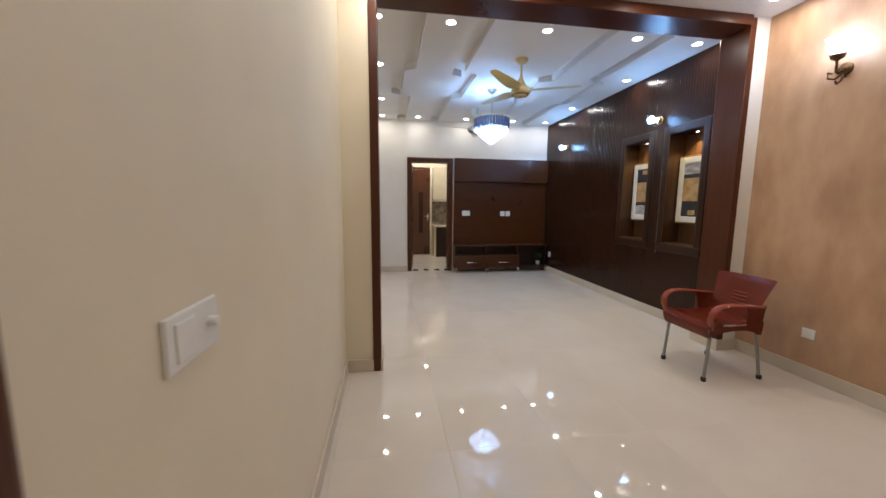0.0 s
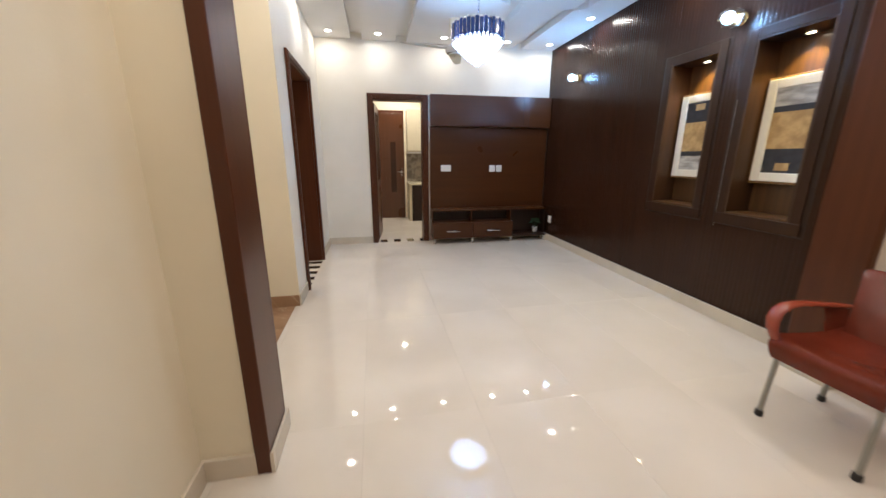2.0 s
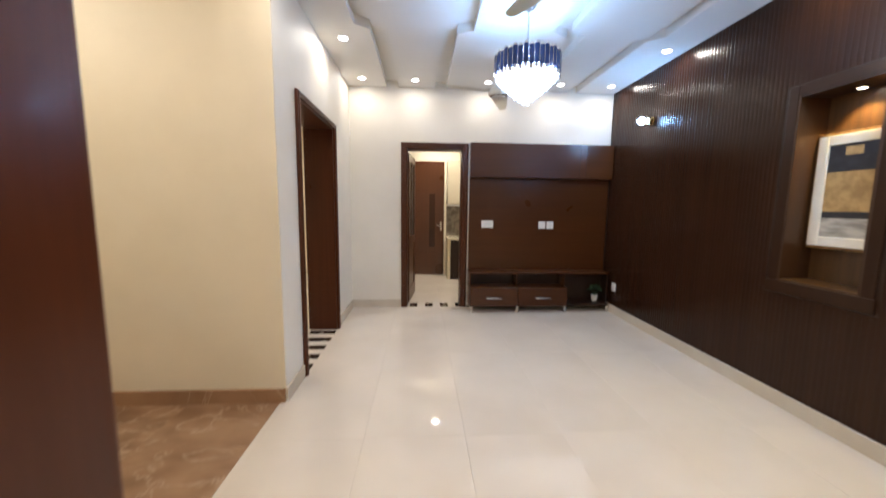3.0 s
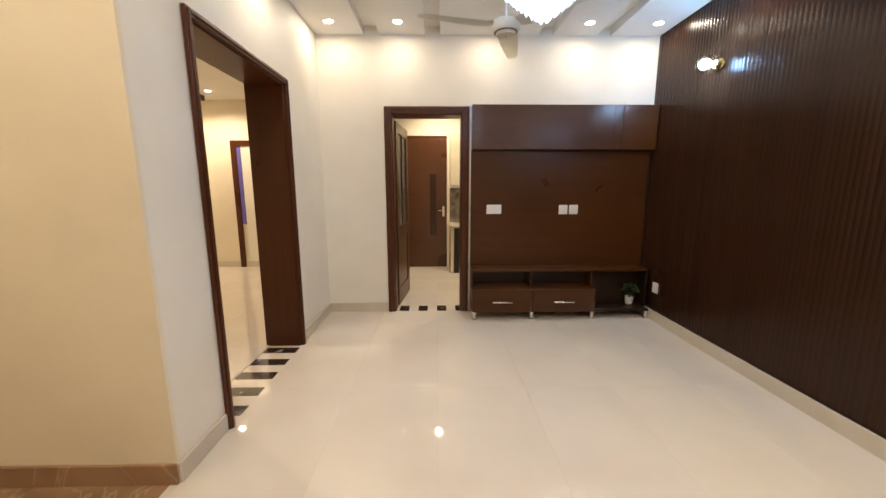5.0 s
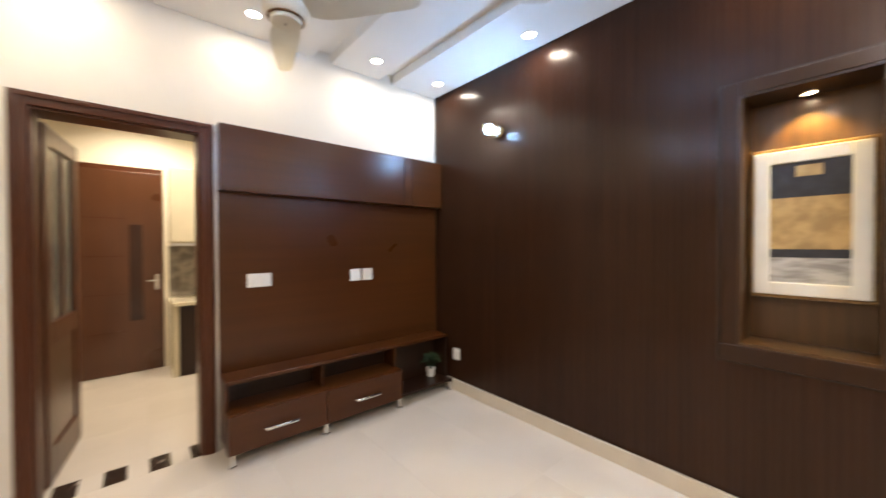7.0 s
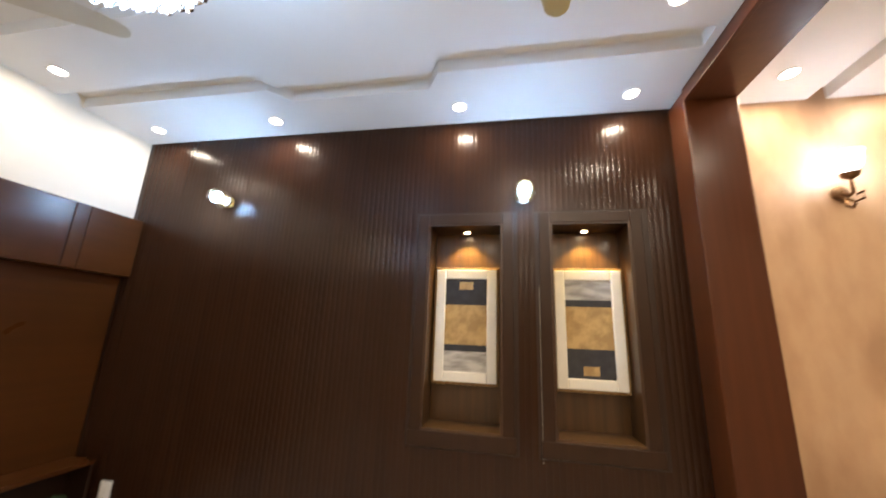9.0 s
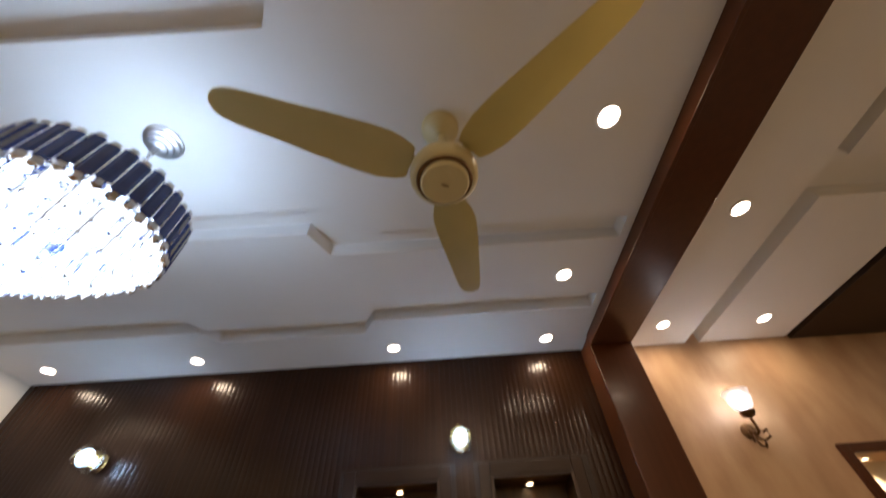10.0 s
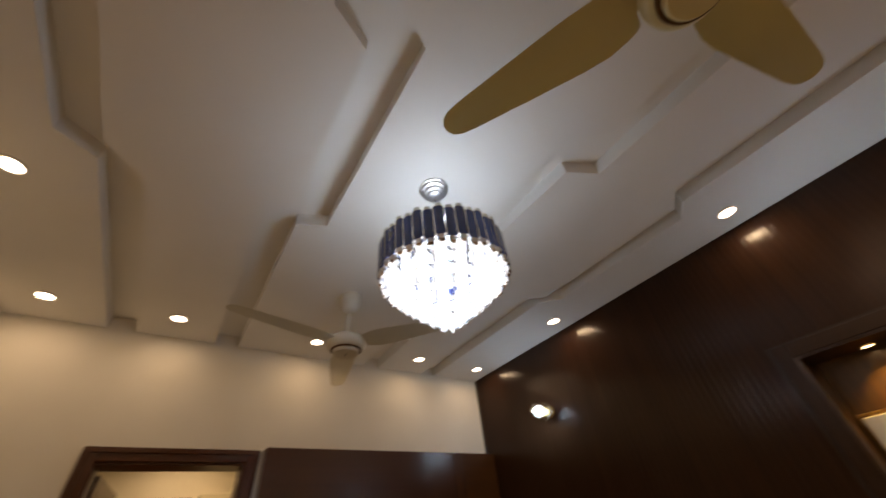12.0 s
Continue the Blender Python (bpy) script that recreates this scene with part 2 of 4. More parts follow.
def box(bm, lo, hi, bevel=0.0):
    """Adds a box from corner to corner to bm, with edges rounded off."""
    lo, hi = Vector(lo), Vector(hi)
    m = Matrix.Translation((lo + hi) / 2) @ Matrix.Diagonal((*(hi - lo), 1))
    got = bmesh.ops.create_cube(bm, size=1, matrix=m)
    if bevel:
        edges = list({e for v in got["verts"] for e in v.link_edges})
        bmesh.ops.bevel(bm, geom=edges, offset=bevel, segments=2, affect="EDGES", profile=0.5)
    return bm


def boxes(*items, bevel=0.0):
    bm = bmesh.new()
    for lo, hi in items:
        box(bm, lo, hi, bevel)
    return bm


def prism(bm, outline, z0, z1):
    """Adds an upright prism over a counter-clockwise outline."""
    low = [bm.verts.new((x, y, z0)) for x, y in outline]
    top = [bm.verts.new((x, y, z1)) for x, y in outline]
    bm.faces.new(list(reversed(low)))
    bm.faces.new(top)
    for i in range(len(low)):
        k = (i + 1) % len(low)
        bm.faces.new((low[i], low[k], top[k], top[i]))
    return bm


def lathe(profile, segments=24, centre=(0, 0, 0)):
    """A turned shape from (radius, height) pairs."""
    bm = bmesh.new()
    rings = []
    for r, z in profile:
        rings.append([bm.verts.new((centre[0] + r * math.cos(a), centre[1] + r * math.sin(a), centre[2] + z))
                      for a in (2 * math.pi * k / segments for k in range(segments))])
    for a, b in zip(rings, rings[1:]):
        for k in range(segments):
            j = (k + 1) % segments
            bm.faces.new((a[k], a[j], b[j], b[k]))
    bm.faces.new(list(reversed(rings[0])))
    bm.faces.new(rings[-1])
    bmesh.ops.recalc_face_normals(bm, faces=bm.faces)
    return bm


def tube(bm, points, radius, segments=10, flat=1.0):
    """A round rod along points; flat squeezes it upwards."""
    rings = []
    pts = [Vector(p) for p in points]
    for i, p in enumerate(pts):
        d = (pts[min(i + 1, len(pts) - 1)] - pts[max(i - 1, 0)]).normalized()
        side = d.cross(Vector((0, 0, 1)))
        side = side.normalized() if side.length > 1e-3 else Vector((1, 0, 0))
        up = side.cross(d).normalized()
        rad = radius[i] if isinstance(radius, (list, tuple)) else radius
        rings.append([bm.verts.new(p + side * rad * math.cos(a) + up * rad * flat * math.sin(a))
                      for a in (2 * math.pi * k / segments for k in range(segments))])
    for a, b in zip(rings, rings[1:]):
        for k in range(segments):
            j = (k + 1) % segments
            bm.faces.new((a[k], a[j], b[j], b[k]))
    bm.faces.new(list(reversed(rings[0])))
    bm.faces.new(rings[-1])
    bmesh.ops.recalc_face_normals(bm, faces=bm.faces)
    return bm


def structure(name, bm, mat, label, category="wall"):
    return tagged(part(name, bm, mat), label, category, kind="structure")


# ---- walls ----
TOP = 2.96
DOOR_L = (5.518, 6.66, 2.170)      # west doorway: outer frame y, y, top
DOOR_F = (0.997, 1.862, 2.152)     # north doorway: outer frame x, x, top

structure("wall_west_front", boxes(((0.08, 0.990, 0), (XF, 3.57, TOP)), ((0.08, -0.6, 0), (XF, 0.10, TOP)), ((0.08, 0.10, 2.12), (XF, 0.990, TOP))), M_CREAM,
          "plain cream painted wall beside the entrance")
structure("arch_pier_west", boxes(((XF, 3.362, 0), (0.553, 3.59, TOP))), M_CREAM, "cream painted pier beside the wood-lined opening", "pier")
structure("arch_pier_east", boxes(((3.565, 3.362, 0), (XR + 0.02, 3.59, TOP))), M_WHITE, "white painted pier beside the wood-lined opening", "pier")
structure("wall_west", boxes(((0.08, 5.175, 0), (XL, DOOR_L[0] + 0.03, TOP)), ((0.08, DOOR_L[1] - 0.03, 0), (XL, YF + 0.18, TOP)),
                             ((0.08, DOOR_L[0] + 0.03, DOOR_L[2] - 0.03), (XL, DOOR_L[1] - 0.03, TOP))), M_WHITE,
          "off-white painted wall with a wide wood-framed doorway")
structure("wall_north", boxes(((XL, YF, 0), (DOOR_F[0] + 0.03, YF + 0.18, TOP)), ((DOOR_F[1] - 0.03, YF, 0), (XR + 0.4, YF + 0.18, TOP)),
                              ((DOOR_F[0] + 0.03, YF, DOOR_F[2] - 0.03), (DOOR_F[1] - 0.03, YF + 0.18, TOP))), M_WHITE,
          "off-white painted end wall above the television panelling")
NICHES = ((4.632, 5.104), (3.888, 4.347))
NZ = (0.860, 2.092)
structure("wall_east", boxes(((3.98, -0.6, 0), (4.12, YF, TOP)),
                             ((3.749, NICHES[0][1], 0), (3.98, YF, TOP)), ((3.749, NICHES[1][1], 0), (3.98, NICHES[0][0], TOP)),
                             ((3.749, 3.57, 0), (3.98, NICHES[1][0], TOP)),
                             *[((3.749, a, 0), (3.98, b, NZ[0])) for a, b in NICHES], *[((3.749, a, NZ[1]), (3.98, b, TOP)) for a, b in NICHES]), M_WENGE,
          "dark wood clad wall with two lit niches")
TN = (1.45, 2.35, 0.80, 2.08)
structure("wall_east_front", boxes(((XR, TN[1], 0), (3.98, 3.57, TOP)), ((XR, -0.6, 0), (3.98, TN[0], TOP)),
                                   ((XR, TN[0], 0), (3.98, TN[1], TN[2])), ((XR, TN[0], TN[3]), (3.98, TN[1], TOP))), M_TAN,
          "tan swirled plaster wall with a framed niche")
structure("wall_south", boxes(((0.08, -0.8, 0), (4.12, -0.6, TOP))), M_CREAM, "plain cream painted wall behind the entrance")
structure("wall_lobby_north", boxes(((-2.2, 5.155, 0), (XL, 5.175, TOP)), ((-2.2, 5.175, 0), (0.08, 5.335, TOP))), M_CREAM, "cream painted wall of the stair lobby")
structure("wall_lobby_west", boxes(((-2.4, 3.2, 0), (-2.2, 5.335, TOP))), M_CREAM, "cream painted wall of the stair lobby")
structure("wall_lobby_south", boxes(((-2.2, 3.27, 0), (0.08, 3.50, TOP)), ((0.08, 3.5701, 0), (XF, 3.589, TOP))), M_CREAM, "cream painted wall of the stair lobby")
BN, BW = 9.87, -2.94
structure("wall_bedroom_north", boxes(((BW, BN, 0), (0.08, BN + 0.15, TOP))), M_CREAM, "warm lit cream wall of the side room")
structure("wall_bedroom_west", boxes(((BW - 0.15, 5.3, 0), (BW, BN + 0.15, TOP))), M_CREAM, "warm lit cream wall of the side room")
structure("wall_bedroom_south", boxes(((BW, 5.336, 0), (0.078, 5.40, TOP))), M_CREAM, "cream wall of the side room")
structure("wall_kitchen_west", boxes(((0.08, YF + 0.18, 0), (0.35, 9.95, TOP))), M_CREAM, "cream painted kitchen wall")
structure("wall_kitchen_north", boxes(((0.35, 9.83, 0), (4.12, 9.95, TOP))), M_CREAM, "cream painted kitchen wall")
structure("wall_kitchen_east", boxes(((4.0, YF + 0.18, 0), (4.12, 9.83, TOP))), M_CREAM, "cream painted kitchen wall")

# ---- ceilings ----
bm = boxes(((0.08, 3.56, 2.897), (XR + 0.3, YF + 0.05, 2.97)))
prism(bm, [(XL, 3.59), (XR, 3.59), (XR, 3.652), (XL, 3.652)], ZC, 2.90)
prism(bm, [(3.24, 3.652), (XR, 3.652), (XR, YF), (3.25, YF), (3.25, 6.06), (3.37, 5.96), (3.37, 5.06), (3.24, 4.98)], ZC, 2.90)
prism(bm, [(2.675, 3.652), (3.11, 3.652), (3.11, 4.95), (3.24, 5.03), (3.24, 5.99), (3.11, 6.09), (3.11, YF), (2.675, YF), (2.675, 6.0), (2.525, 5.93), (2.525, 5.16), (2.675, 5.09)], ZC, 2.90)
prism(bm, [(1.54, 3.652), (2.54, 3.652), (2.54, 4.92), (2.39, 5.05), (2.39, 5.97), (2.53, 6.05), (2.53, YF), (1.565, YF), (1.565, 6.05), (1.70, 5.99), (1.70, 5.045), (1.54, 4.96)], ZC, 2.90)
prism(bm, [(0.97, 3.652), (1.40, 3.652), (1.40, 5.08), (1.535, 5.15), (1.535, 5.96), (1.42, 6.0), (1.42, YF), (0.97, YF), (0.97, 6.05), (0.84, 5.95), (0.84, 5.07), (0.97, 4.98)], ZC, 2.90)
prism(bm, [(XL, 3.652), (0.83, 3.652), (0.83, 4.98), (0.70, 5.07), (0.70, 5.95), (0.82, 6.03), (0.82, YF), (XL, YF)], ZC, 2.90)
structure("ceiling_main", bm, M_CEIL, "white stepped plaster ceiling with jogged shadow grooves", "ceiling")
bm = boxes(((0.08, -0.6, 2.897), (XR + 0.3, 3.37, 2.97)))
prism(bm, [(XF, 2.87), (XR, 2.87), (XR, 3.362), (XF, 3.362)], ZC, 2.90)
prism(bm, [(2.50, 2.16), (XR, 2.16), (XR, 2.77), (2.50, 2.77)], ZC, 2.90)
prism(bm, [(XF, 2.16), (2.28, 2.16), (2.28, 2.80), (XF, 2.80)], ZC, 2.90)
prism(bm, [(XF, -0.6), (XR, -0.6), (XR, 1.2), (XF, 1.2)], ZC, 2.90)
structure("ceiling_front", bm, M_CEIL, "white stepped plaster ceiling of the front room", "ceiling")
structure("ceiling_panel", boxes(((0.6, 1.25, 2.80), (XR - 0.002, 2.14, 2.896))), M_WENGE, "dark wood panel set into the front ceiling", "ceiling panel")
structure("ceiling_lobby", boxes(((-2.4, 3.2, 2.80), (XL - 0.002, 5.155, 2.96))), M_CEIL, "white lobby ceiling", "ceiling")
structure("ceiling_bedroom", boxes(((BW - 0.15, 5.34, 2.78), (0.10, BN + 0.15, 2.96))), M_CEIL, "white ceiling of the side room", "ceiling")
structure("ceiling_kitchen", boxes(((0.3, YF + 0.1, 2.80), (4.12, 9.95, 2.96))), M_CEIL, "white kitchen ceiling", "ceiling")

# ---- floors ----
structure("floor_base", boxes(((-3.6, -0.8, -0.12), (4.12, 10.0, -0.006))), M_GROUT, "pale joint bed under the floor tiles", "floor")

# ---- wood-lined arch ----
arch = thing("arch_lining", "dark varnished wood lining of the wide opening between two rooms", "door frame", kind="structure")
part("jamb", boxes(((0.553, 3.350, 0.0), (0.573, 3.610, 2.74)), bevel=0.003), M_FRAME, arch)
part("jamb", boxes(((3.545, 3.350, 0.0), (3.565, 3.610, 2.74)), bevel=0.003), M_FRAME, arch)
part("head", boxes(((0.553, 3.350, 2.74), (3.565, 3.610, 2.76)), bevel=0.003), M_FRAME, arch)
part("casing", boxes(((0.513, 3.346, 0), (0.5735, 3.3615, 2.80)), bevel=0.004), M_FRAME, arch)
part("casing", boxes(((0.513, 3.591, 0), (0.5735, 3.615, 2.80)), bevel=0.004), M_FRAME, arch)
part("casing", boxes(((3.5445, 3.346, 0), (3.600, 3.3615, 2.80)), bevel=0.004), M_FRAME, arch)
part("casing", boxes(((3.5445, 3.591, 0), (XR - 0.004, 3.615, 2.80)), bevel=0.006), M_FRAME, arch)
for y0, y1 in ((3.343, 3.3615), (3.591, 3.613)):
    part("casing", boxes(((0.557, y0, 2.7395), (3.561, y1, ZC - 0.001)), bevel=0.004), M_FRAME, arch)
part("core", boxes(((0.557, 3.363, 2.761), (3.561, 3.589, 2.95))), M_FRAME, arch)


def door_frame(name, label, along, a, b, top, face, depth, width, proud=0.025):
    """A wooden frame round a doorway that runs along x or y: casing on both faces and a deep lining."""
    t = thing(name, label, "door frame", kind="structure")

    def put(part_name, u0, u1, v0, v1, z0, z1, bevel=0.005):
        lo, hi = ((u0, v0, z0), (u1, v1, z1)) if along == "x" else ((v0, u0, z0), (v1, u1, z1))
        part(part_name, boxes((lo, hi), bevel=bevel), M_FRAME, t)

    f0, f1 = sorted((face, face + depth))
    put("lining", a + 0.031, a + width, f0 - 0.002, f1 + 0.002, 0, top - width, 0.003)
    put("lining", b - width, b - 0.031, f0 - 0.002, f1 + 0.002, 0, top - width, 0.003)
    put("head", a + 0.031, b - 0.031, f0 - 0.002, f1 + 0.002, top - width, top - 0.031, 0.003)
    for v0, v1 in ((f0 - proud, f0 - 0.001), (f1 + 0.001, f1 + proud)):
        put("casing", a, a + width - 0.012, v0, v1, 0, top)
        put("casing", b - width + 0.012, b, v0, v1, 0, top)
        put("casing", a + width - 0.013, b - width + 0.013, v0 + 0.001, v1 - 0.001, top - width + 0.012, top)
        w0, w1 = (v0 - 0.008, v0 + 0.001) if v0 < f0 else (v1 - 0.001, v1 + 0.008)
        put("bead", a + 0.012, a + 0.03, w0, w1, 0, top - 0.012, 0.003)
        put("bead", b - 0.03, b - 0.012, w0, w1, 0, top - 0.012, 0.003)
        put("bead", a + 0.03, b - 0.03, w0, w1, top - 0.03, top - 0.012, 0.003)
    return t


door_frame("door_frame_1", "dark varnished wooden frame of the kitchen doorway", "x", *DOOR_F[:2], DOOR_F[2], YF, 0.18, 0.083)
door_frame("door_frame_2", "dark varnished wooden frame of the wide side doorway", "y", *DOOR_L[:2], DOOR_L[2], XL, -0.27, 0.058)
door_frame("door_frame_3", "dark varnished wooden frame of the entrance door", "y", 0.07, 1.020, 2.15, XF, -0.232, 0.09)
entry = thing("entrance_door", "closed dark wooden entrance door in its frame", "door", kind="structure")
part("leaf", boxes(((0.22, 0.165, 0.005), (0.26, 0.928, 2.055)), bevel=0.003), M_DOOR, entry)
part("handle", boxes(((0.261, 0.86, 1.0), (0.285, 0.88, 1.14)), bevel=0.004), M_CHROME, entry)

# ---- skirting ----
def skirting(lo, hi, mat=None):
    tagged(part("baseboard", boxes((lo, hi), bevel=0.003), mat or M_SKIRT), "glossy cream tile skirting along the wall", "baseboard", kind="structure")


SK, SD = 0.10, 0.014
skirting((XF, 1.022, 0), (XF + SD, 3.346, SK))
skirting((XF, 3.3465, 0), (0.587, 3.3615, SK))
skirting((0.5738, 3.3617, 0), (0.587, 3.628, SK))
skirting((3.531, 3.336, 0), (3.5444, 3.626, SK))
skirting((XL, 5.155, 0), (XL + SD, DOOR_L[0] - 0.001, SK))
skirting((XL, DOOR_L[1] + 0.001, 0), (XL + SD, YF - SD, SK))
skirting((XL, YF - SD, 0), (DOOR_F[0] - 0.001, YF, SK))
skirting((XR - 0.024, 3.6275, 0), (XR - 0.002, YF - 0.04, SK))
skirting((XR - SD, -0.6, 0), (XR, 3.3355, SK))
skirting((3.5445, 3.336, 0), (XR, 3.3458, SK))
skirting((3.5445, 3.6155, 0), (XR - 0.003, 3.627, SK))
skirting((-2.2, 5.155 - SD, 0), (XL, 5.155, 0.10), M_MARBLE)
skirting((BW, BN - SD, 0), (0.08, BN, SK))
skirting((BW, 5.40, 0), (BW + SD, BN - SD, SK))


# ---- downlights ----
def downlight(x, y, z, group):
    t = thing("downlight", "round recessed white ceiling spotlight, switched on", "downlight", (x, y, z), group=group)
    part("trim", lathe([(0.050, 0.0), (0.052, -0.003), (0.048, -0.006), (0.040, -0.005), (0.038, 0.0)], 28), M_PLASTIC, t)
    part("lens", lathe([(0.0385, -0.0005), (0.0385, -0.003), (0.030, -0.0045), (0.001, -0.005)], 24), M_LED, t, "glowing frosted lens")
    return t


first = downlight(*MAIN_LIGHTS[0], ZC, "downlights of the main ceiling")
for x, y in MAIN_LIGHTS[1:]:
    copy_thing(first, pose(x, y, ZC))
first = downlight(*FRONT_LIGHTS[0], ZC, "downlights of the front ceiling")
# fixtures, including those of the four added, unseen lights
for x, y in FRONT_LIGHTS[1:]:
    copy_thing(first, pose(x, y, ZC))
first = downlight(1.55, 9.2, 2.80, "downlights of the kitchen")
first = downlight(-1.86, 9.33, 2.78, "downlights of the side room")
# fixtures; the last two belong to the added lamps out of view
for x, y in ((-2.78, 9.5), (-1.0, 6.6), (-2.6, 7.2)):
    copy_thing(first, pose(x, y, 2.78))

# ---- niches with pictures ----
def niche(y0, y1, flip):
    c = (y0 + y1) / 2
    t = thing("niche_frame", "dark wood frame and lining of a lit wall niche", "niche", group="lit wall niches", kind="structure")
    z0, z1, w = *NZ, 0.066
    part("casing", boxes(((3.741, y0 - w, z0 - w), (3.7485, y0, z1 + w)), bevel=0.004), M_CASING, t)
    part("casing", boxes(((3.741, y1, z0 - w), (3.7485, y1 + w, z1 + w)), bevel=0.004), M_CASING, t)
    part("casing", boxes(((3.7415, y0, z1), (3.7485, y1, z1 + w - 0.001)), bevel=0.004), M_CASING, t)
    part("sill", boxes(((3.736, y0 - w - 0.01, z0 - w - 0.02), (3.7485, y1 + w + 0.01, z0 - 0.001)), bevel=0.004), M_CASING, t)
    # sides and soffit in darker wood than the back, as painted shade
    part("lining", boxes(((3.743, y0, z0), (3.975, y0 + 0.014, z1)), ((3.743, y1 - 0.014, z0), (3.975, y1, z1))), M_NICHE_SHADED, t)
    part("shelf", boxes(((3.743, y0 + 0.014, z0), (3.975, y1 - 0.014, z0 + 0.014))), M_NICHE, t)
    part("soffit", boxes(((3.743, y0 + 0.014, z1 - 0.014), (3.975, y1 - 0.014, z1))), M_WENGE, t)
    part("back", boxes(((3.955, y0 + 0.014, z0 + 0.014), (3.977, y1 - 0.014, z1 - 0.014))), M_NICHE, t)
    s = thing("niche_spotlight", "small warm spotlight set in the niche soffit, switched on", "spotlight", (3.88, c, z1 - 0.014), group="niche spotlights")
    part("trim", lathe([(0.030, 0.0), (0.031, -0.003), (0.022, -0.010), (0.021, 0.0)], 20), M_CHROME, s)
    part("lens", lathe([(0.0205, -0.001), (0.0205, -0.006), (0.001, -0.008)], 18), M_LEDWARM, s)
    p = thing("framed_picture", "white framed abstract picture, gold band between " + ("grey top and charcoal bottom" if flip else "charcoal top and grey bottom"),
              "picture", (3.90, c, 1.112), group="pictures in the niches")
    hw, h, fw = 0.197, 0.705, 0.062
    for lo, hi in (((-0.022, -hw, 0), (0.02, -hw + fw, h)), ((-0.022, hw - fw, 0), (0.02, hw, h)),
                   ((-0.021, -hw + fw, 0), (0.02, hw - fw, fw)), ((-0.021, -hw + fw, h - fw), (0.02, hw - fw, h))):
        part("frame", boxes((lo, hi), bevel=0.006), M_ART_FRAME, p)
    mw = 0.0165
    for lo, hi in (((-0.010, -hw - mw, -mw), (0.05, hw + mw, 0)), ((-0.010, -hw - mw, h), (0.05, hw + mw, h + mw)),
                   ((-0.010, -hw - mw, 0), (0.05, -hw, h)), ((-0.010, hw, 0), (0.05, hw + mw, h))):
        part("outer_moulding", boxes((lo, hi), bevel=0.006), M_GILT, p, "carved golden wood moulding")
    a, b = -hw + fw, hw - fw
    span = h - 2 * fw
    def band(name, f0, f1, mat, lab, out=0.0):
        lo, hi = (1 - f1, 1 - f0) if not flip else (f0, f1)
        part(name, boxes(((-0.010 - out, a, fw + span * lo), (0.01, b, fw + span * hi))), mat, p, lab)
    band("canvas", 0.0, 0.29, M_ART_DARK, "charcoal painted band")
    band("canvas", 0.29, 0.72, M_ART_GOLD, "gold leaf band", 0.001)
    band("canvas", 0.72, 0.79, M_ART_DARK, "charcoal painted band")
    band("canvas", 0.79, 1.0, M_ART_GREY, "grey marbled band", 0.001)
    zc = fw + span * (0.925 if not flip else 0.075)
    part("patch", boxes(((-0.0125, -0.045, zc - 0.026), (-0.009, 0.045, zc + 0.026))), M_ART_GOLD, p, "small gold patch")
    part("hanger", boxes(((0.02, -0.05, 0.55), (0.0549, 0.05, 0.60))), M_STEEL, p)


niche(*NICHES[0], False)
niche(*NICHES[1], True)
tagged(part("trim_strip", boxes(((3.7445, 4.4155, 0.745), (3.7475, 4.4185, 1.70))), M_LEG), "thin grey metal strip in the ribbed cladding", "trim", kind="structure")

t = thing("niche_frame", "dark wood framed recess in the tan plaster wall", "niche", kind="structure")
w = 0.05
for lo, hi in (((3.715, TN[0] - w, TN[2] - w), (XR, TN[0], TN[3] + w)), ((3.715, TN[1], TN[2] - w), (XR, TN[1] + w, TN[3] + w)),
               ((3.716, TN[0], TN[3]), (XR, TN[1], TN[3] + w)), ((3.716, TN[0], TN[2] - w), (XR, TN[1], TN[2]))):
    part("casing", boxes((lo, hi), bevel=0.004), M_FRAME, t)
part("back", boxes(((3.93, TN[0], TN[2]), (3.979, TN[1], TN[3]))), M_CREAM, t)
s = thing("niche_spotlight", "small warm spotlight set in the niche soffit, switched on", "spotlight", (3.84, 2.2, TN[3]), group="niche spotlights")
part("trim", lathe([(0.030, 0.0), (0.031, -0.003), (0.022, -0.010), (0.021, 0.0)], 20), M_CHROME, s)
part("lens", lathe([(0.0205, -0.001), (0.0205, -0.006), (0.001, -0.008)], 18), M_LEDWARM, s)


# ---- television unit ----
def plate(place, turn, w, h, rockers, label, category="switch", group=""):
    """A wall plate that faces -y before its turn."""
    t = thing("switch_plate" if category == "switch" else "wall_socket", label, category, place, turn, group)
    part("cover", boxes(((-w / 2, -0.009, -h / 2), (w / 2, 0, h / 2)), bevel=0.003), M_PLASTIC, t)
    for c, rw, rh in rockers:
        part("rocker", boxes(((c - rw / 2, -0.013, -rh / 2), (c + rw / 2, -0.008, rh / 2)), bevel=0.002), M_PLASTIC, t)
    return t


X0 = 1.882
tv = thing("tv_wall_panel", "glossy brown wooden television wall panel with a projecting top box", "wall panel", kind="structure")
part("back_panel", boxes(((X0, 7.452, 0.10), (XR - 0.004, YF, 1.725)), bevel=0.002), M_TVWOOD, tv)
part("top_box", boxes(((X0, 7.365, 1.72), (3.296, YF, 2.150)), bevel=0.003), M_TVWOOD, tv)
part("top_box", boxes(((3.304, 7.365, 1.72), (3.384, YF, 2.150)), bevel=0.003), M_TVWOOD, tv)
part("top_box", boxes(((3.390, 7.365, 1.72), (XR - 0.004, YF, 2.150)), bevel=0.003), M_TVWOOD, tv)
part("seam_strip", boxes(((3.384, 7.37, 1.721), (3.390, YF, 2.149))), M_WENGE, tv)
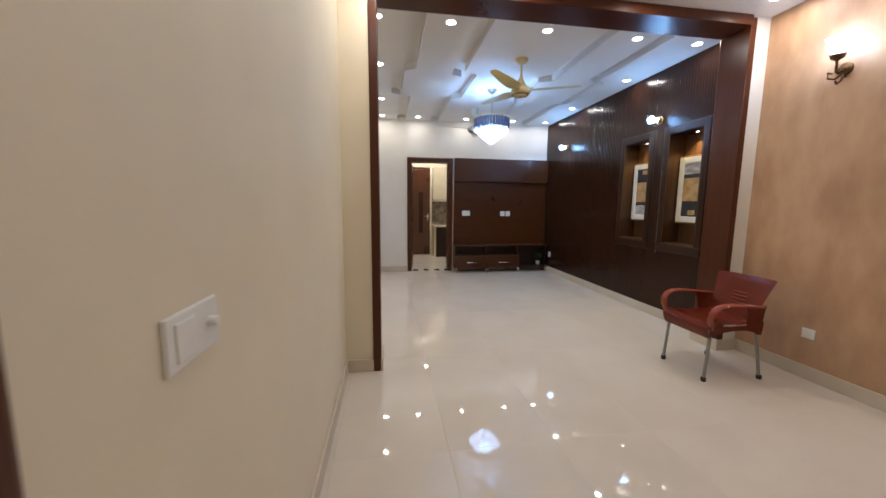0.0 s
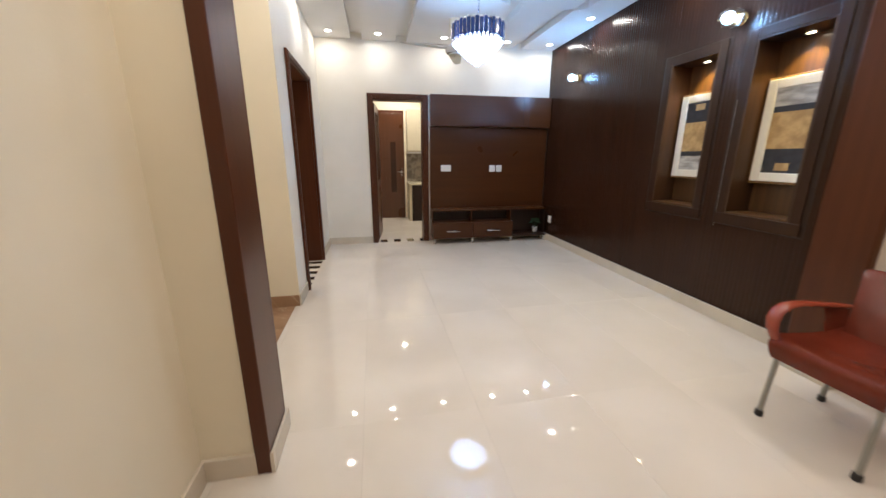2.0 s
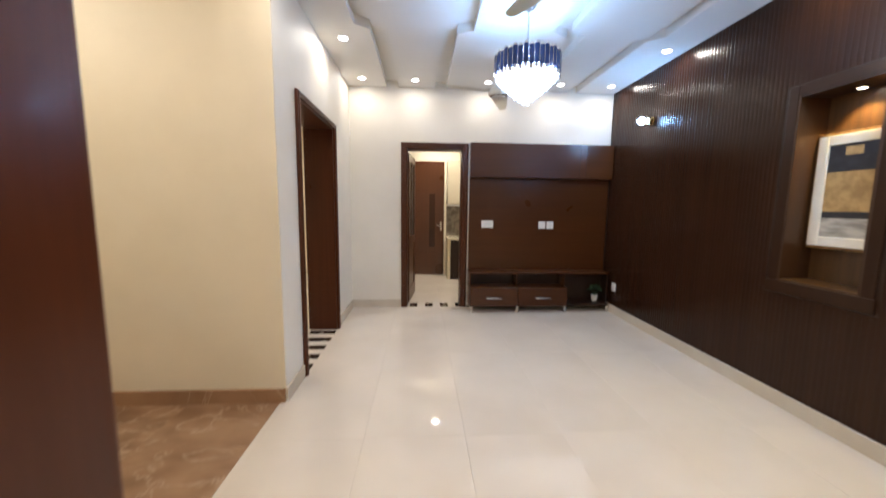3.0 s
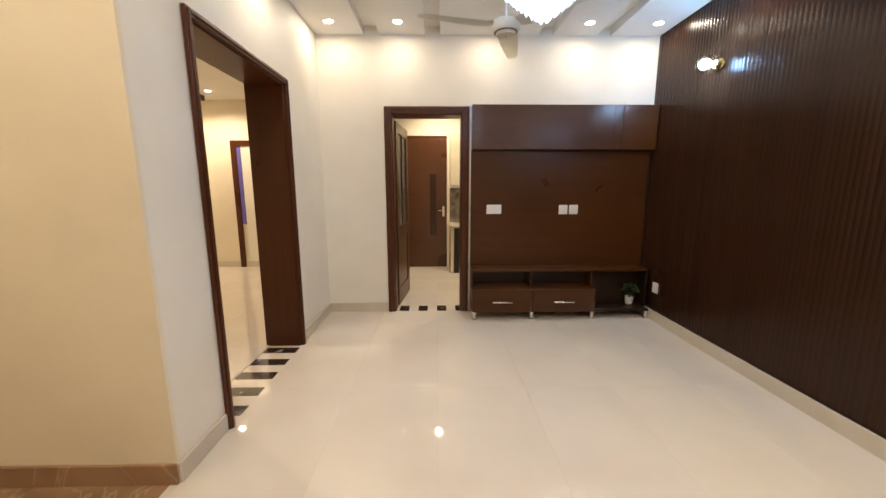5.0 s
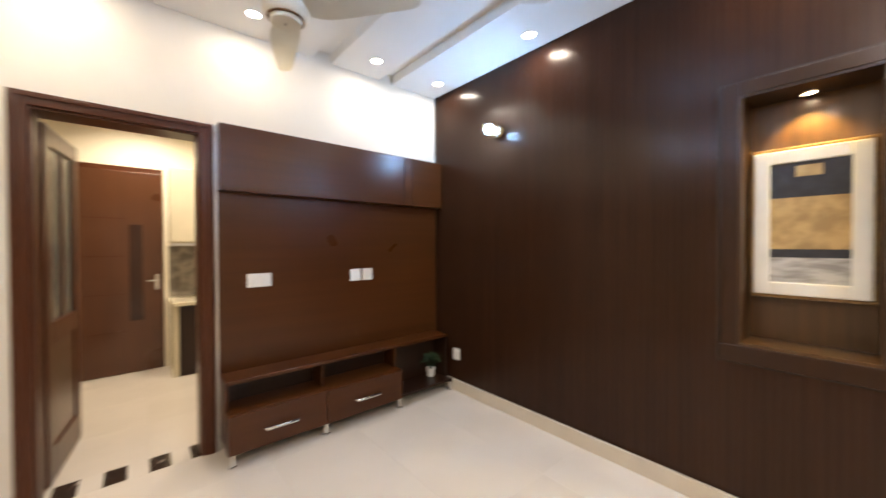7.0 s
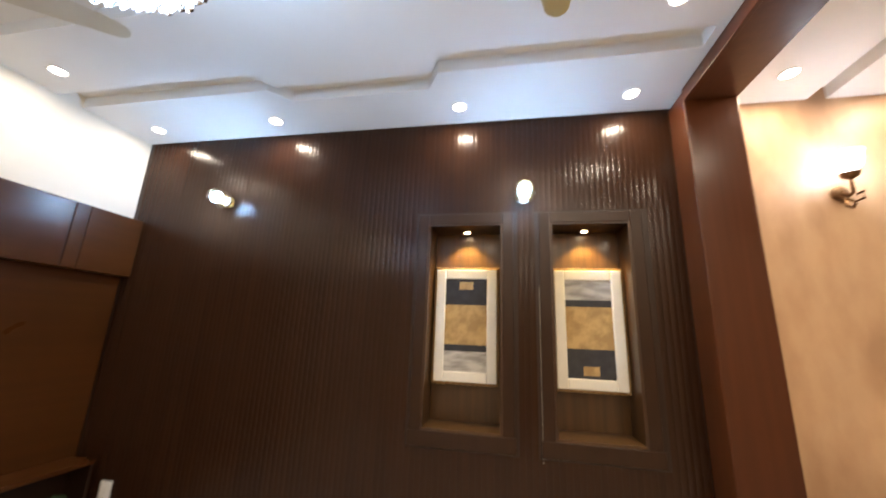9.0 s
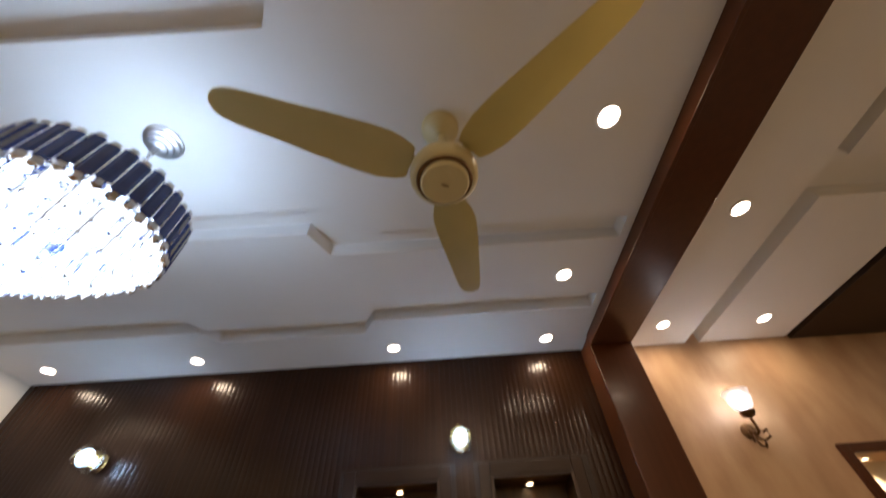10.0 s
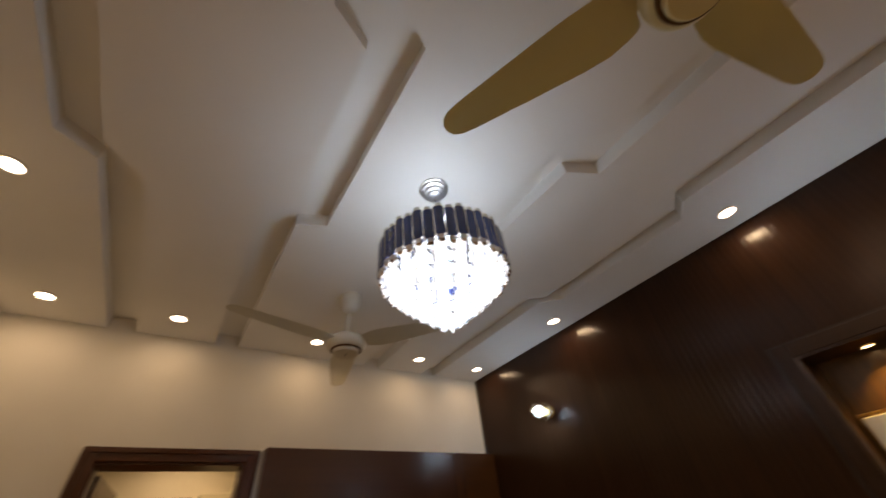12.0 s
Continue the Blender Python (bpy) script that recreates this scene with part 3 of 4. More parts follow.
part("seam_strip", boxes(((3.296, 7.37, 1.721), (3.304, YF, 2.149))), M_WENGE, tv)
part("edge_strip", boxes(((1.866, 7.445, 0.0), (X0, YF, 2.152)), bevel=0.002), M_STEEL, tv, "bright aluminium edge strip")

unit = thing("tv_cabinet", "low brown wooden television cabinet with two drawers and open shelves", "cabinet", (0, 0, 0))
part("top", boxes(((X0, 7.25, 0.490), (3.715, 7.450, 0.515)), bevel=0.003), M_TVWOOD, unit)
part("bottom", boxes(((X0, 7.19, 0.085), (3.138, 7.450, 0.105)), bevel=0.002), M_TVWOOD, unit)
# right bottom board darker: the open compartment's shade is in its colour
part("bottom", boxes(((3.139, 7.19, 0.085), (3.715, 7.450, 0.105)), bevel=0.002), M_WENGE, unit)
part("mid_shelf", boxes(((X0, 7.189, 0.311), (3.138, 7.430, 0.327)), bevel=0.002), M_TVWOOD, unit)
for x in (X0, 3.12):
    part("side_panel", boxes(((x, 7.19, 0.106), (x + 0.018, 7.430, 0.310)), bevel=0.002), M_TVWOOD, unit)
    part("side_panel", boxes(((x, 7.26, 0.328), (x + 0.018, 7.430, 0.489)), bevel=0.002), M_TVWOOD, unit)
# right side panel likewise darkened for the compartment's shade
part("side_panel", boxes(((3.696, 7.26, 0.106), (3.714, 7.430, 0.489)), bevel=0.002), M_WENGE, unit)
part("divider", boxes(((2.492, 7.265, 0.328), (2.508, 7.430, 0.489)), bevel=0.002), M_TVWOOD, unit)
# dark back paints the shade behind the open shelves
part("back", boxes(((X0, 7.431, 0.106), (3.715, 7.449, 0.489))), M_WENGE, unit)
for a, b in ((X0 + 0.002, 2.497), (2.503, 3.136)):
    d = part("drawer", boxes(((a, 7.165, 0.088), (b, 7.188, 0.325)), bevel=0.003), M_TVWOOD, unit)
    c = (a + b) / 2
    bm = bmesh.new()
    tube(bm, [(c - 0.10, 7.162, 0.198), (c - 0.094, 7.142, 0.198), (c - 0.03, 7.135, 0.201), (c + 0.03, 7.135, 0.201), (c + 0.094, 7.142, 0.198), (c + 0.10, 7.162, 0.198)], 0.0105, 10)
    part("handle", bm, M_CHROME, d, "curved chrome handle", True)
for x in (1.907, 2.497, 3.125, 3.687):
    part("leg", lathe([(0.020, 0.0), (0.024, 0.004), (0.024, 0.012), (0.017, 0.016), (0.017, 0.07), (0.024, 0.075), (0.024, 0.085)], 16, (x, 7.195, 0)), M_CHROME, unit, "chrome foot", True)

plate((2.128, 7.452, 1.120), 0, 0.155, 0.095, [(-0.045, 0.03, 0.06), (0.0, 0.03, 0.06), (0.045, 0.03, 0.06)], "white plastic switch plate on the television panel", "switch", "switches")
plate((2.860, 7.452, 1.115), 0, 0.092, 0.098, [(0.0, 0.05, 0.06)], "white plastic socket plate on the television panel", "socket", "sockets")
plate((2.970, 7.452, 1.115), 0, 0.092, 0.098, [(0.0, 0.05, 0.06)], "white plastic socket plate on the television panel", "socket", "sockets")
plate((XR + 0.0015, 7.158, 0.338), -90, 0.085, 0.105, [(0.0, 0.05, 0.06)], "white plastic socket on the dark ribbed wall", "socket", "sockets")
plate((XR, 2.81, 0.345), -90, 0.085, 0.075, [(0.0, 0.045, 0.045)], "white plastic socket on the tan plaster wall", "socket", "sockets")
sw = plate((XF, 1.321, 1.069), 90, 0.155, 0.088, [(-0.03, 0.055, 0.062)], "white plastic dimmer switch plate on the cream wall", "switch", "switches")
bm = lathe([(0.014, 0.0), (0.013, 0.016), (0.010, 0.018)], 16)
knob = part("knob", bm, M_PLASTIC, sw, smooth=False)
knob.matrix_local = pose(0.045, -0.009, 0.004, 90, 0, 0) @ Matrix.Diagonal((0.68, 0.68, 0.85, 1))

pot = thing("potted_plant", "small green artificial plant in a white pot on the cabinet", "plant", (3.60, 7.372, 0.105))
part("pot", lathe([(0.030, 0.0), (0.034, 0.004), (0.044, 0.075), (0.046, 0.08), (0.040, 0.08), (0.036, 0.066), (0.001, 0.066)], 20), M_PLASTIC, pot, "white pot")
rng = random.Random(4)
bm = bmesh.new()
for k in range(150):
    a, e, r = rng.uniform(0, 6.283), rng.uniform(-0.1, 1.4), rng.uniform(0.05, 0.095)
    c = Vector((math.cos(a) * math.cos(e) * r, math.sin(a) * math.cos(e) * r, 0.145 + math.sin(e) * r * 0.8))
    c.x, c.y = min(c.x, 0.078), min(c.y, 0.045)
    m = Matrix.Translation(c) @ Euler((rng.uniform(-1, 1), rng.uniform(-1, 1), a)).to_matrix().to_4x4()
    vs = [bm.verts.new(m @ Vector(p)) for p in ((-0.018, 0, 0), (0, -0.010, 0.003), (0.02, 0, -0.003), (0, 0.010, 0.003))]
    bm.faces.new(vs)
for k in range(9):
    a = k * 0.7
    tube(bm, [(0, 0, 0.062), (0.02 * math.cos(a), 0.02 * math.sin(a), 0.10), (0.055 * math.cos(a), 0.055 * math.sin(a), 0.15)], 0.002, 5)
part("foliage", bm, M_LEAF, pot, "dense small green leaves")


# ---- wall lamps ----
def wall_lamp(place, warm=False):
    """A bracket on the wall x = place x that reaches out to -x with a glass globe."""
    t = thing("wall_lamp", ("ornate bronze wall lamp with glowing shade on tan plaster" if warm else "lit brass wall lamp with clear glass globe on dark cladding"),
              "wall lamp", place, group="wall lamps")
    metal = M_BRONZE if warm else M_GOLD
    base = part("backplate", lathe([(0.045, 0.0), (0.045, 0.006), (0.036, 0.012), (0.018, 0.018), (0.012, 0.022)], 24), metal, t)
    base.matrix_local = pose(0, 0, -0.11 if warm else 0, 0, -90, 0)
    if not warm:
        bits = [part("arm", boxes(((-0.017, -0.017, 0.014), (0.017, 0.017, 0.050)), bevel=0.003), metal, t),
                part("rim", lathe([(0.046, 0.0595), (0.064, 0.0595), (0.066, 0.061), (0.064, 0.0625), (0.046, 0.0625), (0.046, 0.0595)], 32), M_GLOBE, t, "thin clear glass rim"),
                part("cup", lathe([(0.010, 0.046), (0.026, 0.052), (0.034, 0.0600), (0.046, 0.0605), (0.046, 0.0615), (0.030, 0.066)], 24), metal, t, smooth=True),
                part("bulb", lathe([(0.014, 0.066), (0.016, 0.076), (0.032, 0.094), (0.041, 0.114), (0.039, 0.132), (0.028, 0.147), (0.012, 0.155), (0.001, 0.157)], 24), M_BULB, t, "glowing bulb", True),
                part("globe", lathe([(0.028, 0.062), (0.050, 0.076), (0.061, 0.103), (0.062, 0.130), (0.053, 0.156), (0.034, 0.174), (0.012, 0.181), (0.011, 0.1795), (0.0325, 0.1725), (0.0512, 0.155), (0.060, 0.1295), (0.059, 0.1035), (0.0485, 0.0775), (0.027, 0.064)], 24), M_GLOBE, t, "clear glass globe", True)]
        for b in bits:
            b.matrix_local = pose(0, 0, 0, 0, -90, 0)
        bits[-1].visible_shadow = False
        bits[1].visible_shadow = False
        return t
    bm = bmesh.new()
    tube(bm, [(-0.015, 0, -0.11), (-0.06, 0, -0.14), (-0.078, 0, -0.13), (-0.080, 0, -0.09), (-0.080, 0, -0.05)], 0.008, 10)
    for s in (-1, 1):
        tube(bm, [(-0.01, 0, -0.13), (-0.04, 0.03 * s, -0.17), (-0.07, 0.05 * s, -0.16), (-0.06, 0.058 * s, -0.12), (-0.045, 0.04 * s, -0.13)], 0.007, 8)
    tube(bm, [(-0.01, 0, -0.13), (-0.03, 0, -0.19), (-0.06, 0, -0.21), (-0.075, 0, -0.19)], 0.007, 8)
    part("arm", bm, metal, t, smooth=True)
    part("cup", lathe([(0.008, -0.06), (0.034, -0.045), (0.042, -0.025), (0.024, -0.02)], 20, (-0.080, 0, 0)), metal, t, smooth=True)
    part("bulb", lathe([(0.012, -0.02), (0.016, 0.0), (0.034, 0.03), (0.038, 0.055), (0.030, 0.078), (0.001, 0.09)], 18, (-0.080, 0, 0)), M_BULBWARM, t, "glowing bulb", True)
    g = part("shade", lathe([(0.025, -0.022), (0.050, 0.0), (0.063, 0.035), (0.066, 0.07), (0.074, 0.092), (0.072, 0.092), (0.0635, 0.07), (0.0605, 0.035), (0.048, 0.002), (0.024, -0.02)], 28, (-0.080, 0, 0)), M_SHADE, t, "frosted glass shade", True)
    g.visible_shadow = False
    return t


wall_lamp((XR + 0.001, 6.64, 2.285))
wall_lamp((XR + 0.001, 4.50, 2.262))
wall_lamp((XR, 2.815, 2.335), True)


# ---- ceiling fans ----
def fan(place, turn, mat, label, flat):
    t = thing("ceiling_fan", label, "ceiling fan", place, turn)
    if flat:
        part("canopy", lathe([(0.014, 0.268), (0.028, 0.280), (0.054, 0.296), (0.068, 0.310), (0.070, 0.330)], 28), mat, t, "shallow ceiling cup", True)
        part("motor_cone", lathe([(0.0125, 0.150), (0.020, 0.142), (0.030, 0.115), (0.044, 0.085), (0.066, 0.058)], 28), mat, t, "tapered cover over the motor", True)
    else:
        part("canopy", lathe([(0.016, 0.205), (0.040, 0.212), (0.056, 0.232), (0.062, 0.262), (0.060, 0.30), (0.060, 0.33)], 24), mat, t, smooth=True)
    part("downrod", lathe([(0.012, 0.03), (0.012, 0.26)], 12), mat, t, smooth=True)
    part("motor", lathe([(0.02, 0.06), (0.07, 0.055), (0.098, 0.035), (0.106, 0.010), (0.104, -0.015), (0.092, -0.028), (0.07, -0.032)], 36), mat, t, smooth=True)
    part("trim_ring", lathe([(0.086, -0.030), (0.084, -0.036), (0.075, -0.036), (0.072, -0.031)], 36), M_BRONZE, t, "dark bronze ring", True)
    part("cap", lathe([(0.0735, -0.031), (0.0735, -0.046), (0.068, -0.052), (0.001, -0.055)], 36), mat, t, smooth=True)
    part("badge", boxes(((-0.012, -0.002, -0.0575), (0.012, 0.002, -0.0545))), M_BRONZE, t, "small dark badge")
    bm = bmesh.new()
    rows = []
    outline = [(0.108, 0.044), (0.116, 0.052), (0.14, 0.062), (0.19, 0.074), (0.26, 0.074), (0.36, 0.067), (0.48, 0.057), (0.58, 0.049), (0.625, 0.042), (0.648, 0.030), (0.66, 0.010)]
    fine = []
    for (r0, w0), (r1, w1) in zip(outline, outline[1:]):
        fine += [(r0 + (r1 - r0) * k / 3, w0 + (w1 - w0) * k / 3) for k in range(3)]
    for r, w in fine + outline[-1:]:
        rows.append([bm.verts.new((r, w * s, 0.012 + (0.16 if flat else -0.20) * w * s * (1 - r * 0.8) - 0.10 * (w * s) ** 2)) for s in (-1, -0.75, -0.5, -0.25, 0, 0.25, 0.5, 0.75, 1)])
    for a, b in zip(rows, rows[1:]):
        for k in range(8):
            bm.faces.new((a[k], b[k], b[k + 1], a[k + 1]))
    bmesh.ops.solidify(bm, geom=bm.faces[:], thickness=0.004)
    bmesh.ops.recalc_face_normals(bm, faces=bm.faces)
    me_parent = part("blade", bm, mat, t, smooth=True)
    turns = ((0.8, -0.6), (113.4, -1.2), (238.4, -4.6)) if flat else ((0, 0), (120, 0), (240, 0))
    me_parent.matrix_local = pose(0, 0, 0, 0, turns[0][1], turns[0][0])
    for a, droop in turns[1:]:
        b = new("blade", me_parent.data)
        b.parent = t
        b.matrix_local = pose(0, 0, 0, 0, droop, a)
    for a, droop in turns:
        br = part("blade_bracket", boxes(((0.06, -0.018, 0.026), (0.135, 0.018, 0.033)), bevel=0.003), mat, t)
        br.matrix_local = pose(0, 0, 0, 0, droop, a)
    return t


fan((2.055, 4.515, 2.49), 113, M_FANGOLD, "champagne gold three-bladed ceiling fan at rest", True)
fan((2.04, 6.53, 2.49), 74, M_FANWHITE, "ivory three-bladed ceiling fan at rest", False)

# ---- chandelier ----
ch = thing("chandelier", "crystal chandelier with a navy prism drum and gold trim, switched on", "chandelier", (2.04, 5.54, 0))
part("canopy", lathe([(0.014, 2.765), (0.030, 2.768), (0.032, 2.778), (0.045, 2.780), (0.047, 2.792), (0.058, 2.795), (0.060, 2.808), (0.066, 2.810), (0.066, 2.82)], 28), M_STEEL, ch, "stepped chrome ceiling rose")
bm = bmesh.new()
for k in range(13):
    z = 2.765 - k * 0.024
    pts = []
    for j in range(13):
        a = 2 * math.pi * j / 12
        u, v = 0.008 * math.cos(a), 0.018 * math.sin(a)
        pts.append((u, 0, z + v - 0.012) if k % 2 else (0.001, u, z + v - 0.012))
    tube(bm, pts, 0.0028, 6)
part("chain", bm, M_CHROME, ch)
bm = bmesh.new()
for r, z in ((0.226, 2.425), (0.226, 2.335)):
    tube(bm, [(r * math.cos(a), r * math.sin(a), z) for a in (2 * math.pi * k / 40 for k in range(41))], 0.005, 6)
for k in range(6):
    a = math.pi * k / 3
    tube(bm, [(0, 0, 2.455), (0.12 * math.cos(a), 0.12 * math.sin(a), 2.450), (0.226 * math.cos(a), 0.226 * math.sin(a), 2.425), (0.226 * math.cos(a), 0.226 * math.sin(a), 2.335)], 0.004, 6)
part("frame", bm, M_STEEL, ch, "thin metal ring frame")


def pendant_mesh(name, w, d, h, tip, mat):
    """A faceted bar that hangs down from its origin and ends in a point."""
    bm = bmesh.new()
    ring = [(-w, 0), (-w * 0.5, -d), (w * 0.5, -d), (w, 0), (w * 0.5, d), (-w * 0.5, d)]
    a = [bm.verts.new((x, y, 0)) for x, y in ring]
    b = [bm.verts.new((x, y, -h + tip)) for x, y in ring]
    c = bm.verts.new((0, 0, -h))
    bm.faces.new(a)
    for k in range(6):
        j = (k + 1) % 6
        bm.faces.new((a[k], b[k], b[j], a[j]))
        bm.faces.new((b[k], c, b[j]))
    bmesh.ops.recalc_face_normals(bm, faces=bm.faces)
    me = bpy.data.meshes.new(name)
    bm.to_mesh(me)
    bm.free()
    me.materials.append(mat)
    return me


navy = pendant_mesh("navy_prism", 0.0178, 0.006, 0.135, 0.012, M_NAVY)
tipm = pendant_mesh("prism_cap", 0.0125, 0.0055, 0.016, 0.002, M_STEEL)
drop = pendant_mesh("crystal_drop", 0.0135, 0.007, 0.070, 0.02, M_CRYSTAL)
bead = pendant_mesh("crystal_bead", 0.0135, 0.009, 0.028, 0.010, M_CHROME)
N = 40
for k in range(N):
    a = 360.0 * k / N
    ca, sa = math.cos(radians(a)), math.sin(radians(a))
    p = new("navy_prism", navy)
    p.parent = ch
    p.matrix_local = pose(0.238 * ca, 0.238 * sa, 2.445 - 0.010 * (k % 2), 0, 0, a + 90)
    q = new("prism_cap", tipm)
    q.parent = ch
    q.matrix_local = pose(0.238 * ca, 0.238 * sa, 2.459 - 0.010 * (k % 2), 0, 0, a + 90)
    q = new("crystal_bead", bead)
    q.parent = ch
    q.matrix_local = pose(0.233 * ca, 0.233 * sa, 2.315 - 0.010 * (k % 2), 0, 0, a + 90)
for r, z, n in ((0.212, 2.330, 42), (0.186, 2.302, 36), (0.156, 2.275, 30), (0.124, 2.248, 24), (0.092, 2.221, 17), (0.058, 2.194, 11), (0.022, 2.170, 5)):
    for k in range(n):
        a = 360.0 * (k + 0.5 * (n % 2)) / n
        p = new("crystal_drop", drop)
        p.parent = ch
        p.matrix_local = pose(r * math.cos(radians(a)), r * math.sin(radians(a)), z, 0, 0, a + 90)
bulb = lathe([(0.006, 0.0), (0.012, 0.01), (0.016, 0.03), (0.012, 0.05), (0.001, 0.058)], 12)
bulb_ob = part("bulb", bulb, M_CRYSTALLED, ch, "glowing cool white bulb", True)
bulb_ob.matrix_local = pose(0, 0, 2.13)
for r, z, n in ((0.205, 2.27, 20), (0.175, 2.245, 17), (0.145, 2.215, 14), (0.11, 2.185, 11), (0.075, 2.16, 8), (0.035, 2.135, 4)):
    for k in range(n):
        a = 2 * math.pi * k / n
        b = new("bulb", bulb_ob.data)
        b.parent = ch
        b["label"] = "glowing cool white bulb"
        b.matrix_local = pose(r * math.cos(a), r * math.sin(a), z)

# ---- chair ----
def armchair(place, turn):
    """A moulded plastic armchair on four metal legs that faces -x before its turn; origin on the floor under the seat."""
    t = thing("armchair", "red-brown moulded plastic armchair on grey metal legs", "chair", place, turn)

    def shell(name, profile, halfw, cup, cols=13, thick=0.008, hole=None):
        bm = bmesh.new()
        rows = []
        for (x, z), hw, cu in zip(profile, halfw, cup):
            rows.append([bm.verts.new((x + (0.0 if name == "seat" else -cu * (u * u)), hw * u, z + (cu * u * u if name == "seat" else 0)))
                         for u in (2 * k / (cols - 1) - 1 for k in range(cols))])
        for i, (a, b) in enumerate(zip(rows, rows[1:])):
            for k in range(cols - 1):
                if hole and hole(i, k):
                    continue
                bm.faces.new((a[k], b[k], b[k + 1], a[k + 1]))
        bmesh.ops.solidify(bm, geom=bm.faces[:], thickness=thick)
        bmesh.ops.recalc_face_normals(bm, faces=bm.faces)
        return part(name, bm, M_RED, t, smooth=True)

    seat_p = [(-0.244, 0.328), (-0.258, 0.358), (-0.268, 0.398), (-0.258, 0.420), (-0.235, 0.430), (-0.19, 0.428), (-0.10, 0.416), (0.0, 0.408), (0.10, 0.412), (0.17, 0.430)]
    shell("seat", seat_p, [0.205, 0.212, 0.217, 0.220, 0.222, 0.224, 0.224, 0.220, 0.214, 0.205], [0.0, 0.0, 0.0, 0.004, 0.008, 0.014, 0.018, 0.02, 0.02, 0.018])
    bz = [0.42, 0.45, 0.475, 0.50, 0.53, 0.56, 0.59, 0.63, 0.67, 0.700, 0.728, 0.744, 0.749]
    back_p = [(0.160 + 0.34 * (z - 0.42) + (0.012 if z > 0.738 else 0), z) for z in bz]
    hw = [0.188 + 0.047 * min(1, (z - 0.42) / 0.33) ** 1.6 - (0.008 if z > 0.735 else 0) - (0.016 if z > 0.746 else 0) for z in bz]
    back = shell("backrest", back_p, hw, [0.022] * len(bz), 17)
    for k in range(5):
        z = 0.505 + 0.026 * k
        bm = bmesh.new()
        x = 0.160 + 0.34 * (z - 0.42) - 0.004
        tube(bm, [(x, -0.062, z), (x, -0.05, z + 0.001), (x, 0.05, z + 0.001), (x, 0.062, z)], [0.002, 0.0055, 0.0055, 0.002], 8)
        part("rib", bm, M_RED, back, smooth=True)
    for s in (-1, 1):
        bm = bmesh.new()
        path = [(-0.222, 0.200, 0.392), (-0.246, 0.208, 0.430), (-0.262, 0.218, 0.475), (-0.258, 0.227, 0.522), (-0.232, 0.233, 0.560), (-0.186, 0.237, 0.580),
                (-0.12, 0.239, 0.586), (-0.03, 0.239, 0.579), (0.07, 0.237, 0.567), (0.14, 0.230, 0.559), (0.188, 0.216, 0.556)]
        wide = [0.022, 0.026, 0.029, 0.031, 0.032, 0.032, 0.031, 0.030, 0.028, 0.025, 0.018]
        rings = []
        for k, (px, py, pz) in enumerate(path):
            before, after = path[max(k - 1, 0)], path[min(k + 1, len(path) - 1)]
            dx, dz = after[0] - before[0], after[2] - before[2]
            size = math.hypot(dx, dz)
            rings.append([bm.verts.new((px - dz / size * 0.013 * math.sin(a), (py + wide[k] * math.cos(a)) * s, pz + dx / size * 0.013 * math.sin(a)))
                          for a in (2 * math.pi * q / 14 for q in range(14))])
        for a, c in zip(rings, rings[1:]):
            for k in range(14):
                bm.faces.new((a[k], a[(k + 1) % 14], c[(k + 1) % 14], c[k]))
        bm.faces.new(rings[0])
        bm.faces.new(rings[-1])
        bmesh.ops.recalc_face_normals(bm, faces=bm.faces)
        part("armrest", bm, M_RED, t, smooth=True)
        bm = bmesh.new()
        rows = []
        for z, x0, x1, y in ((0.340, 0.160, 0.206, 0.208), (0.37, 0.128, 0.204, 0.210), (0.41, 0.070, 0.200, 0.214), (0.45, 0.050, 0.198, 0.220), (0.51, 0.052, 0.198, 0.226), (0.562, 0.030, 0.204, 0.230)):
            rows.append([bm.verts.new((x0 + (x1 - x0) * u, y * s - 0.012 * s * (2 * u - 1) ** 2, z)) for u in (0, 0.25, 0.5, 0.75, 1)])
        for a, c in zip(rows, rows[1:]):
            for k in range(4):
                bm.faces.new((a[k], a[k + 1], c[k + 1], c[k]))
        bmesh.ops.solidify(bm, geom=bm.faces[:], thickness=0.010)
        bmesh.ops.recalc_face_normals(bm, faces=bm.faces)
        part("arm_support", bm, M_RED, t, smooth=True)
        bm = bmesh.new()
        rows = [[bm.verts.new((x, (0.217 - 0.10 * (z1 - z)) * s, z)) for z in (z0, (z0 + z1) / 2, z1)]
                for x, z0, z1 in ((-0.238, 0.338, 0.425), (-0.19, 0.358, 0.424), (-0.12, 0.374, 0.421), (-0.04, 0.381, 0.418), (0.04, 0.380, 0.419), (0.10, 0.370, 0.425), (0.15, 0.352, 0.432), (0.20, 0.335, 0.440))]
        for a, c in zip(rows, rows[1:]):
            for k in range(2):
                bm.faces.new((a[k], a[k + 1], c[k + 1], c[k]))
        bmesh.ops.solidify(bm, geom=bm.faces[:], thickness=0.008)
        bmesh.ops.recalc_face_normals(bm, faces=bm.faces)
        part("side_skirt", bm, M_RED, t, smooth=True)
    for x, y, fx, fy in ((-0.215, -0.19, -0.245, -0.194), (-0.215, 0.19, -0.245, 0.194), (0.17, -0.18, 0.205, -0.221), (0.17, 0.18, 0.205, 0.221)):
        bm = bmesh.new()
        tube(bm, [(fx, fy, 0.012), (x, y, 0.42)], 0.0115, 12)
        leg = part("leg", bm, M_LEG, t, "grey metal tube leg", True)
        part("foot", lathe([(0.016, 0.0), (0.018, 0.004), (0.017, 0.03), (0.013, 0.032)], 14, (fx, fy, 0)), M_RUBBER, leg, "dark rubber foot")
    return t


armchair((3.175, 3.058, 0), 0)

